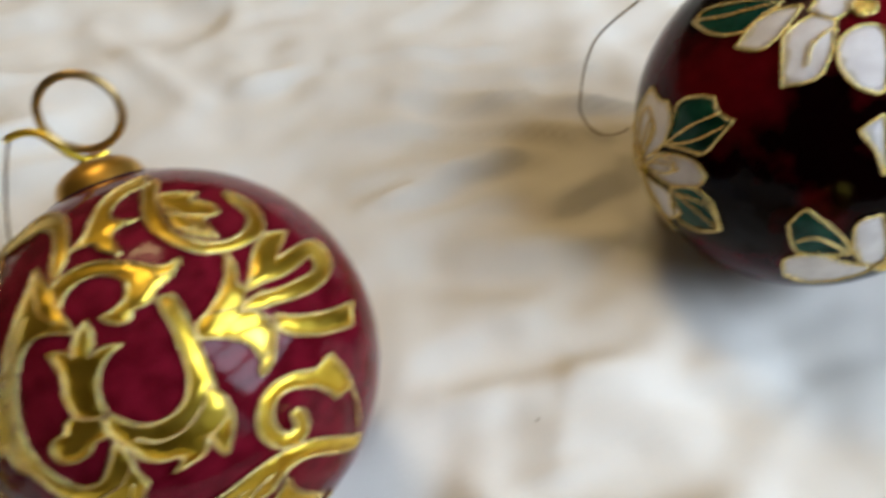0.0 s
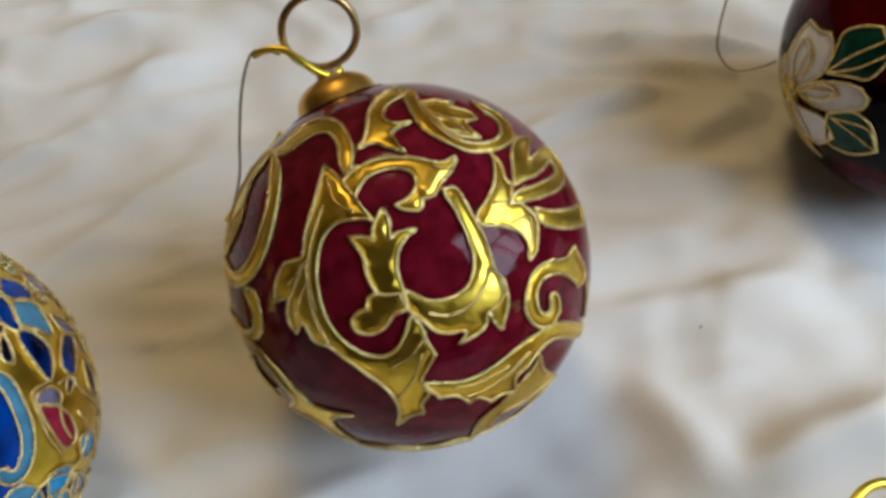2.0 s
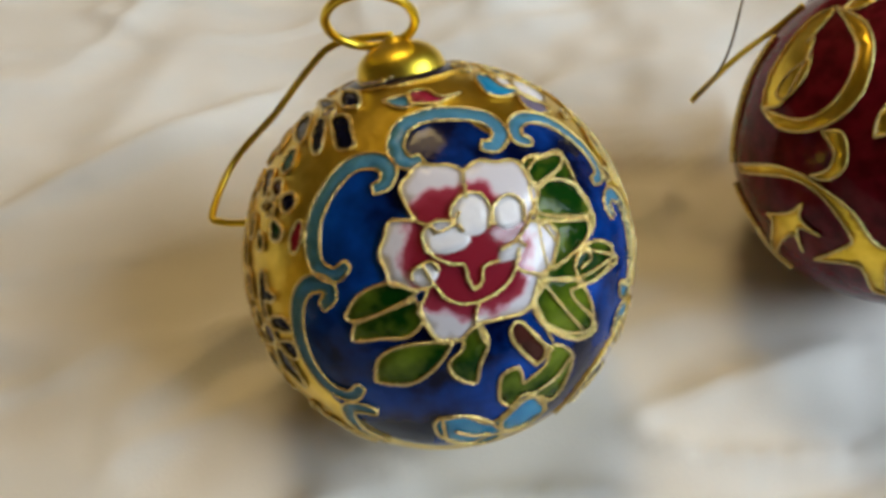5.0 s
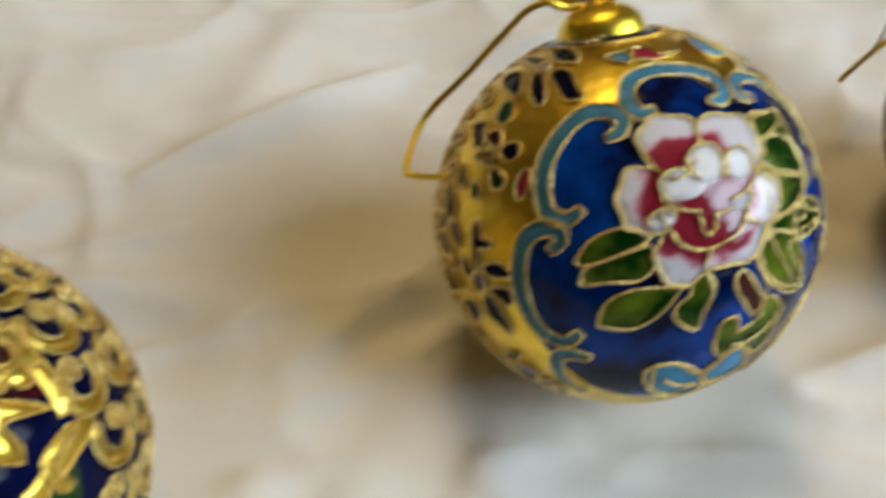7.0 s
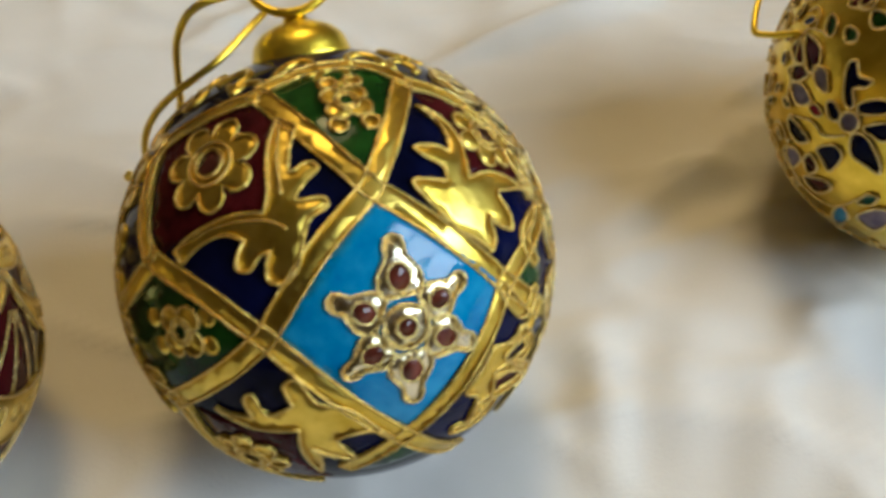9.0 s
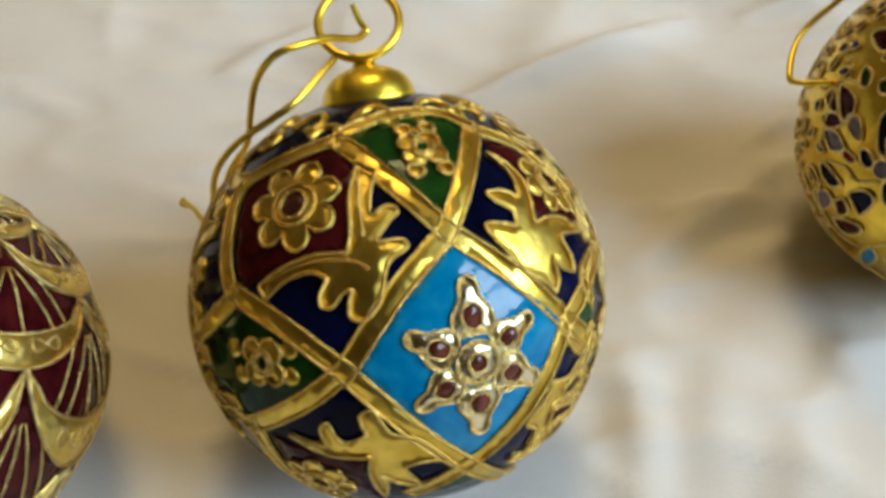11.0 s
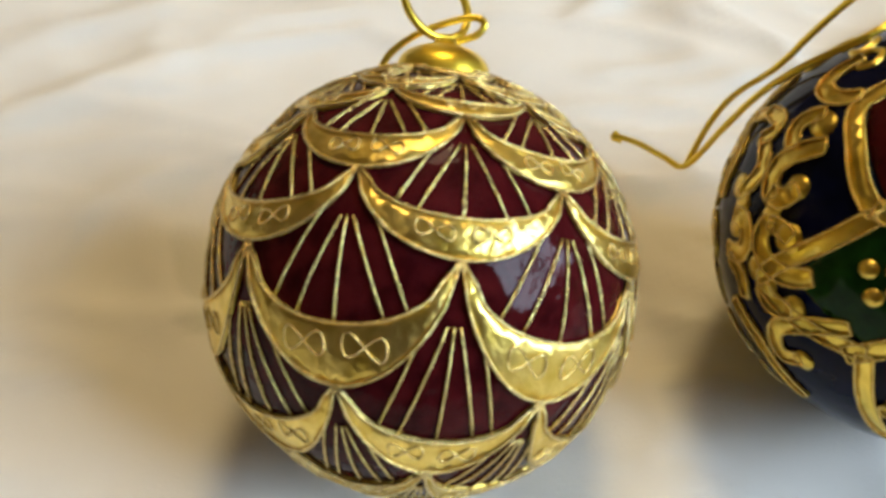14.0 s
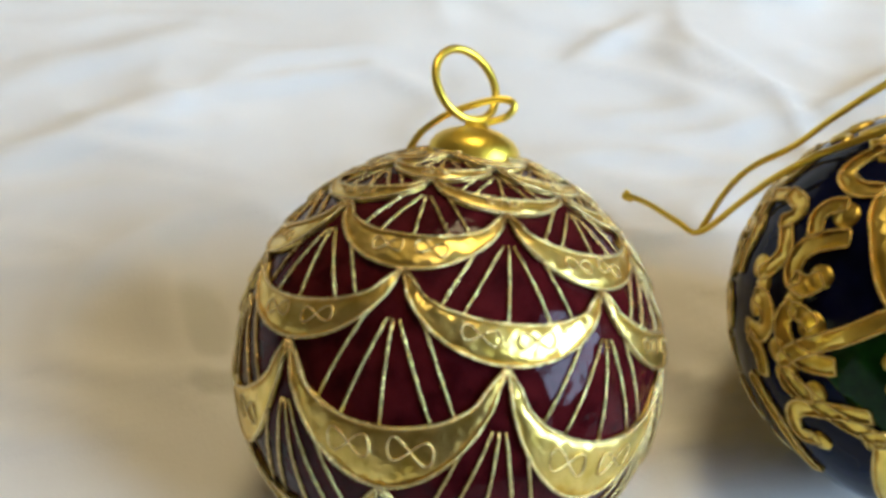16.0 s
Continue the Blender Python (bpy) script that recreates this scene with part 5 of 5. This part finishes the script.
plaque("leaf", [(45.4, -16.7, 1), (56.0, -18.9), (50.5, -21.6), (62.2, -29.2), (48.6, -25.8), (48.9, -34.9), (42.1, -40.6, 1), (42.8, -30.8), (37.8, -26.8), (42.5, -21.9)], Q, SATINGOLD, h=0.0004)
line([(-24.7, 19.0), (-14.5, 22.6), (-3.2, 22.6), (1.8, 20.1)], Q)
line([(1.1, 44.6), (0.6, 35.7), (1.2, 27.6)], Q)
rosette((-18.9, 36.9), 11.5, Q, 7, SATINGOLD, BROWN)
rosette((62.6, 31.1), 9, Q, 7, SATINGOLD, BROWN)
rosette((-26.3, -36.4), 9, Q, 7, SATINGOLD, BROWN)
rosette((23.6, 48.2), 6, Q, 4, SATINGOLD, GREEN)
rosette((-27.2, 0.6), 6.5, Q, 4, SATINGOLD, GREEN)
disc("bead", (29.7, 54.9), 2.0, Q, SATINGOLD)
disc("bead", (28.3, 41.2), 2.0, Q, SATINGOLD)
disc("bead", (18.7, 41.9), 2.0, Q, SATINGOLD)
disc("bead", (19.7, 55.3), 2.0, Q, SATINGOLD)
disc("bead", (-36.7, 3.3), 2.2, Q, SATINGOLD, rim=False, dome=0.0003)
disc("bead", (-20.4, -2.9), 2.2, Q, SATINGOLD, rim=False, dome=0.0003)
disc("bead", (-19.6, 3.5), 2.2, Q, SATINGOLD, rim=False, dome=0.0003)
disc("bead", (-35.7, -3.2), 2.2, Q, SATINGOLD, rim=False, dome=0.0003)
CLOISON[0] = PALEWIRE
petal("petal", (22.9, -4.6), (23.6, 14.6), Q, SILVERGILT, width=0.27, start=0.33, r=0.00031, seed=AMBER)
petal("petal", (22.9, -4.6), (38.1, 2.5), Q, SILVERGILT, width=0.27, start=0.33, r=0.00031, seed=AMBER)
petal("petal", (22.9, -4.6), (39.0, -13.6), Q, SILVERGILT, width=0.27, start=0.33, r=0.00031, seed=AMBER)
petal("petal", (22.9, -4.6), (23.0, -23.7), Q, SILVERGILT, width=0.27, start=0.33, r=0.00031, seed=AMBER)
petal("petal", (22.9, -4.6), (8.3, -13.2), Q, SILVERGILT, width=0.27, start=0.33, r=0.00031, seed=AMBER)
petal("petal", (22.9, -4.6), (7.9, 4.1), Q, SILVERGILT, width=0.27, start=0.33, r=0.00031, seed=AMBER)
disc("heart", (22.9, -4.6), 5.0, Q, SILVERGILT, h=0.0008, r=0.00034)
disc("heart", (22.9, -4.6), 2.3, Q, AMBER, h=0.0011, r=0.0003, dome=0.0004)
CLOISON[0] = WIRE
ribbon("scroll", [(-51.4, 31.2), (-59.8, 29.1), (-64.5, 25.8), (-65.5, 21.1), (-63.9, 17.0)], 5.2, Q, SATINGOLD, taper=0.2)
ribbon("scroll", [(-65.0, 18.7), (-60.2, 17.6), (-55.8, 20.2)], 5.0, Q, SATINGOLD, taper=0.2)
ribbon("scroll", [(-62.4, 12.3), (-65.3, 7.8), (-63.7, 2.4), (-57.4, -0.7), (-49.4, -0.3)], 5.2, Q, SATINGOLD, taper=0.2)
ribbon("scroll", [(-63.1, 11.4), (-58.6, 10.3), (-55.6, 8.1)], 4.2, Q, SATINGOLD, taper=0.2)
ribbon("scroll", [(-64.9, -4.5), (-62.3, -9.0), (-55.7, -9.7)], 5.4, Q, SATINGOLD, taper=0.2)
ribbon("scroll", [(-41.0, -11.5), (-51.0, -12.6), (-61.1, -15.2), (-64.1, -20.5), (-62.3, -24.1), (-56.4, -23.5)], 4.4, Q, SATINGOLD, taper=0.2)
ribbon("scroll", [(-62.2, 30.0), (-64.3, 35.2), (-61.9, 38.5), (-56.1, 39.8)], 4.4, Q, SATINGOLD, taper=0.2)
ribbon("scroll", [(-75.4, 31.4), (-71.1, 25.4), (-73.2, 20.6), (-78.2, 16.9)], 4.6, Q, SATINGOLD, taper=0.2)
ribbon("scroll", [(-85.6, 40.1), (-74.3, 37.7), (-74.1, 33.9), (-79.1, 31.8)], 4.4, Q, SATINGOLD, taper=0.2)
ribbon("scroll", [(-78.3, 11.4), (-73.5, 10.8), (-71.1, 5.9), (-73.9, 2.0), (-80.5, 2.2)], 5.0, Q, SATINGOLD, taper=0.2)
ribbon("scroll", [(-79.1, 0.1), (-73.7, -3.8), (-72.9, -9.8)], 4.4, Q, SATINGOLD, taper=0.2)
ribbon("scroll", [(-80.1, -11.8), (-75.0, -17.8), (-71.4, -23.7), (-68.9, -31.8), (-64.8, -40.0)], 4.4, Q, SATINGOLD, taper=0.2)
ribbon("scroll", [(-56.9, 58.6), (-63.6, 53.2), (-63.7, 48.2), (-55.6, 44.5), (-46.7, 44.8)], 4.4, Q, SATINGOLD, taper=0.2)
ribbon("scroll", [(-93.8, 31.3), (-90.7, 26.2), (-92.2, 19.4), (-91.3, 14.5)], 4.4, Q, SATINGOLD, taper=0.2)
ribbon("scroll", [(-112.3, 32.3), (-100.1, 36.9), (-85.9, 39.3)], 4.0, Q, SATINGOLD, taper=0.2)
disc("bead", (-56.4, 20.6), 3.2, Q, SATINGOLD, rim=False, dome=0.0003)
disc("bead", (-62.3, 16.6), 3.0, Q, SATINGOLD, rim=False, dome=0.0003)
disc("bead", (-56.6, 8.2), 3.8, Q, SATINGOLD, rim=False, dome=0.0003)
disc("bead", (-63.1, 12.7), 2.8, Q, SATINGOLD, rim=False, dome=0.0003)
disc("bead", (-55.0, -8.8), 3.0, Q, SATINGOLD, rim=False, dome=0.0003)
disc("bead", (-63.3, -4.6), 3.2, Q, SATINGOLD, rim=False, dome=0.0003)
disc("bead", (-55.3, 37.0), 3.4, Q, SATINGOLD, rim=False, dome=0.0003)
disc("bead", (-79.5, 19.0), 3.2, Q, SATINGOLD, rim=False, dome=0.0003)
disc("bead", (-75.8, 15.1), 2.8, Q, SATINGOLD, rim=False, dome=0.0003)
disc("bead", (-76.7, 8.7), 3.0, Q, SATINGOLD, rim=False, dome=0.0003)
disc("bead", (-66.4, -0.7), 3.4, Q, SATINGOLD, rim=False, dome=0.0003)
disc("bead", (-56.2, -24.2), 2.8, Q, SATINGOLD, rim=False, dome=0.0003)
ribbon("scroll", [(53.1, -18.7), (60.3, -16.5), (64.9, -10.6)], 3.4, Q, SATINGOLD, taper=0.3)
ribbon("scroll", [(47.2, -25.7), (55.4, -25.1), (63.6, -22.6), (55.2, -15.7)], 3.4, Q, SATINGOLD, taper=0.3)
ribbon("scroll", [(43.6, -34.2), (54.1, -33.0), (69.4, -32.8), (55.4, -25.1)], 3.4, Q, SATINGOLD, taper=0.3)
ribbon("scroll", [(70.1, 10.0), (61.0, 5.6), (64.0, -2.0)], 3.4, Q, SATINGOLD, taper=0.3)
ribbon("scroll", [(48.2, -2.6), (56.9, -11.7), (63.6, -7.3)], 3.4, Q, SATINGOLD, taper=0.3)
ribbon("scroll", [(36.5, -40.3), (47.7, -41.0), (51.9, -34.3)], 3.4, Q, SATINGOLD, taper=0.3)


# overlapping scales of the maroon ornament: seven round the ball, rows offset by half, laid a little askew to the cap
CLOISON[0] = PALEWIRE
SCALE_LATS = [84, 76, 68, 60.5, 51.5, 41.7, 24.2, 5.6, -24, -48, -68, -82]
up = Vector((math.tan(radians(-10)), math.tan(radians(-1)), 1)).normalized()
side_way = (Vector((1, 0, 0)) - up * up.x).normalized()
ASKEW = Matrix((side_way, up.cross(side_way), up)).transposed()


def scale(c, apex, side, low, ball, rnd):
    """One scale: a crescent gold border with tiny scrolls, and a fan of wires from two roots."""
    half, thick = 180 / 7, 0.47 * (side - low)

    def at(lon, lat):
        return ASKEW @ uv(lon, lat)

    def edge(s):
        return at(c + half * s, side - (side - low) * max(0.0, 1 - abs(s) ** 2.0) ** 0.64)

    def brim(s):
        """The inner edge of the border, from -1 to 1."""
        return at(c + half * 0.86 * s, side - 0.16 * (side - low) - (0.84 * (side - low) - thick) * max(0.0, 1 - s * s) ** 0.6)
    n = 22
    outer = [edge(-1 + 2 * i / n) for i in range(n + 1)]
    inner = [outer[0]] + [brim(-1 + 2 * i / n) for i in range(n + 1)] + [outer[-1]]
    path = outer + inner[-2:0:-1]
    border = cell("scale_border", path, ball, EMBOSS, 0.0005)
    wire(outer, (border, ball[1]), False, 0.00030, 0.0006)
    wire(inner, (border, ball[1]), False, 0.00030, 0.0006)
    if low < 55:
        mid, w, h = low + thick * 0.52, min(5.2, thick * 0.5), thick * 0.20
        for k in (-1, 1):
            x = c + k * (w * 1.25 + rnd.uniform(0.4, 1.4))
            tilt = rnd.uniform(-0.10, 0.10) * thick
            curl = [at(x + w * math.sin(q), mid + 0.25 * h + h * math.sin(2 * q) + tilt * math.sin(q) + thick * 0.1) for q in (2 * math.pi * i / 18 for i in range(19))]
            wire(curl, (border, ball[1]), False, 0.00018, 0.00058, "scroll_wire")
    floor_lat = low + thick
    tip = apex + (floor_lat - apex) * 0.33
    for s in (-0.70, -0.45, 0.01, 0.46, 0.71):
        s += rnd.uniform(-0.03, 0.03)
        end = brim(s)
        start = at(c + s * 3.0, tip) if abs(s) < 0.5 else at(c + s * 4.0, apex + (floor_lat - apex) * 0.10)
        wire([(start * (1 - q) + end * q).normalized() for q in (i / 6 for i in range(7))], ball, False, 0.00026, 0.0002, "fan_wire")


scale_rnd = random.Random(3)
for row in range(1, len(SCALE_LATS) - 1):
    apex, side, low = SCALE_LATS[row - 1], SCALE_LATS[row], SCALE_LATS[row + 1]
    for k in range(7):
        scale(15.2 + 360 / 7 * (k + (0.5 if row % 2 else 0)), apex, side, low, S, scale_rnd)


# flowers of the dark red ornament
plaque("leaf", [(-61.3, 9.7), (-56.5, 14.4), (-50.0, 13.8), (-43.9, 10.8, 1), (-43.6, 6.0), (-40.4, 2.0, 1), (-44.7, 0.0), (-52.7, -3.2), (-58.9, 0.1), (-67.2, 4.6, 1)], P, TEAL)
line([(-65.8, 4.6), (-54.3, 6.0), (-44.5, 5.9)], P, h=0.0005)
line([(-65.9, 4.2), (-55.0, 1.5), (-43.2, 1.7)], P, h=0.0005)
plaque("leaf", [(-73.0, -8.8, 1), (-62.8, -11.4), (-59.3, -18.8), (-63.4, -27.6, 1), (-75.2, -24.8), (-81.2, -17.2)], P, TEAL)
line([(-72.1, -10.5), (-67.0, -18.6), (-63.9, -26.7)], P, h=0.0005)
line([(-72.1, -10.5), (-61.2, -18.2), (-62.8, -26.3)], P, h=0.0005)
plaque("petal", [(-91.2, 6.1, 1), (-88.9, 15.3), (-80.2, 21.0), (-70.8, 24.8, 1), (-66.2, 19.2), (-61.5, 16.5, 1), (-61.7, 10.8), (-68.7, 4.6), (-84.4, 4.1, 1)], P, WHITE)
plaque("petal", [(-85.6, 4.0, 1), (-74.2, 3.4), (-63.9, 0.0), (-57.4, -4.3), (-55.6, -9.3, 1), (-59.2, -11.6), (-67.0, -9.9), (-76.3, -5.2)], P, WHITE)
plaque("petal", [(-91.1, 2.5, 1), (-85.5, -2.9), (-76.3, -9.4), (-76.7, -17.6, 1), (-88.4, -17.1), (-94.3, -9.0)], P, WHITE)
plaque("petal", [(-96.7, 1.2, 1), (-94.9, -11.2), (-93.8, -22.4, 1), (-98.3, -11.4)], P, WHITE)
plaque("petal", [(-91.7, 5.8, 1), (-94.7, 9.5), (-93.9, 16.5), (-87.2, 16.9)], P, WHITE)
line([(-85.2, 3.2), (-72.7, -0.1), (-65.0, -4.5), (-74.5, -2.9), (-84.4, 2.1)], P, h=0.0005)
line([(-85.6, 6.5), (-78.5, 10.6), (-71.7, 14.4), (-71.5, 9.4), (-82.2, 5.2)], P, h=0.0005)
disc("heart", (-91.6, 4.1), 3.0, P, WIRE, h=0.0008)
plaque("leaf", [(-49.5, 39.9, 1), (-43.8, 42.5), (-31.3, 39.2), (-16.5, 31.8), (-23.6, 29.3), (-31.5, 26.8), (-40.8, 31.2)], P, TEAL)
line([(-47.4, 39.5), (-34.2, 35.0), (-18.8, 31.6)], P, h=0.0005)
plaque("petal", [(-33.8, 22.8, 1), (-26.8, 27.7), (-18.2, 28.9), (-11.6, 26.9, 1), (-18.0, 22.3), (-26.4, 18.5)], P, WHITE)
plaque("petal", [(-21.6, 16.0, 1), (-19.1, 20.3), (-10.3, 22.6), (-5.2, 18.3, 1), (-9.4, 10.8), (-15.5, 4.7), (-24.8, 5.9, 1)], P, WHITE)
plaque("petal", [(-9.3, 7.2), (-6.2, 13.1), (1.2, 14.4), (5.2, 10.2), (-0.6, -4.3), (-5.7, -2.8), (-8.7, 1.7)], P, WHITE)
plaque("petal", [(-10.7, 24.7, 1), (-1.4, 29.5), (3.8, 22.5), (-5.1, 19.2)], P, WHITE)
line([(-17.0, 8.8), (-13.5, 14.3), (-6.2, 16.8)], P, h=0.0005)
disc("heart", (3.6, 19.6), 3.2, P, WIRE, h=0.0008)
plaque("petal", [(-61.5, -53.3, 1), (-50.1, -45.5), (-36.8, -48.2), (-28.3, -56.8), (-11.5, -64.7, 1), (-30.1, -67.2), (-58.9, -62.1)], P, WHITE)
plaque("petal", [(-22.9, -49.6, 1), (-18.7, -40.7), (-12.5, -39.6), (-8.5, -42.1), (-8.0, -61.5), (-20.2, -61.1)], P, WHITE)
plaque("leaf", [(-39.3, -32.9, 1), (-32.0, -29.9), (-29.3, -34.0), (-24.9, -42.7), (-23.4, -52.5, 1), (-32.7, -49.8), (-43.4, -43.9)], P, TEAL)
line([(-40.5, -39.6), (-32.7, -41.1), (-25.4, -50.2)], P, h=0.0005)
plaque("petal", [(-10.4, -12.7, 1), (-6.1, -11.5), (-3.0, -12.1), (-6.4, -27.2), (-7.6, -19.9)], P, WHITE)
disc("heart", (-7.7, -64.2), 3.0, P, WIRE, h=0.0008)
line([(-85.0, 7.4), (-80.4, 15.8), (-73.4, 18.8), (-71.2, 12.3), (-78.9, 7.0)], P, h=0.0006)
line([(-81.6, 1.6), (-71.8, 1.9), (-65.5, -2.2), (-70.9, -4.2), (-79.7, -0.3)], P, h=0.0006)
line([(-91.0, 1.0), (-88.9, -5.3), (-88.6, -13.7)], P, h=0.0006)
line([(-93.5, 0.6), (-95.6, -6.5), (-92.5, -16.4)], P, h=0.0006)
disc("heart", (-92.2, 5.1), 3.2, P, GOLD, h=0.0009)
disc("stamen", (-85.3, 6.6), 1.5, P, GOLD, h=0.0009)
disc("stamen", (-85.7, 3.8), 1.5, P, GOLD, h=0.0009)
disc("stamen", (-88.3, 1.4), 1.5, P, GOLD, h=0.0009)
disc("stamen", (-91.1, 8.8), 1.5, P, GOLD, h=0.0009)


# small gilt scrolls round the cap and over the sides of the lattice ornament
for k in range(9):
    a = 40 * k + 10
    line([(a - 14, 63), (a - 8, 68), (a + 2, 69), (a + 8, 65), (a + 5, 61), (a, 62)], Q, 0.0008, 5, -0.0001, "scroll", SATINGOLD)
    line([(a + 6, 58), (a + 12, 62), (a + 20, 61), (a + 20, 56), (a + 14, 55)], Q, 0.0007, 5, -0.0001, "scroll", SATINGOLD)


def spiral(lon, lat, size, start, sweep):
    """A gilt scroll that curls in on itself; angles in degrees."""
    k = 1 / math.cos(radians(lat))
    pts = []
    for i in range(9):
        a, q = radians(start + sweep * i / 8), size * (1 - 0.62 * i / 8)
        pts.append((lon + k * q * math.cos(a), lat + q * math.sin(a)))
    ribbon("scroll", pts, 4.2, Q, SATINGOLD, taper=0.3, n=4)
    disc("bead", pts[-1], size * 0.34, Q, SATINGOLD, 0.0004)


for a in (-104, -119, -135, -151, 80, 98, 116, 134, 152):
    for n, lat in enumerate((48, 33, 18, 3, -12, -27, -42)):
        s = 1 if n % 2 else -1
        spiral(a + 3 * s, lat, 8.5, 90 + 60 * s, 300 * s)


# a speck of lint on the cloth
mesh_ob("lint", [(0.0, 0.0, 0.0), (0.0009, 0.0003, 0.0), (0.0011, 0.0007, 0.0001), (0.0002, 0.0005, 0.0001), (0.0005, 0.0003, 0.0006)], [(0, 1, 4), (1, 2, 4), (2, 3, 4), (3, 0, 4), (3, 2, 1, 0)], DULLWIRE)
lint = bpy.data.objects["lint"]
lint.location = (0.0635, -0.0237, cloth_height(0.0635, -0.0237) + 0.0001)
tagged(lint, "tiny dark speck of lint on the white cloth", "lint")
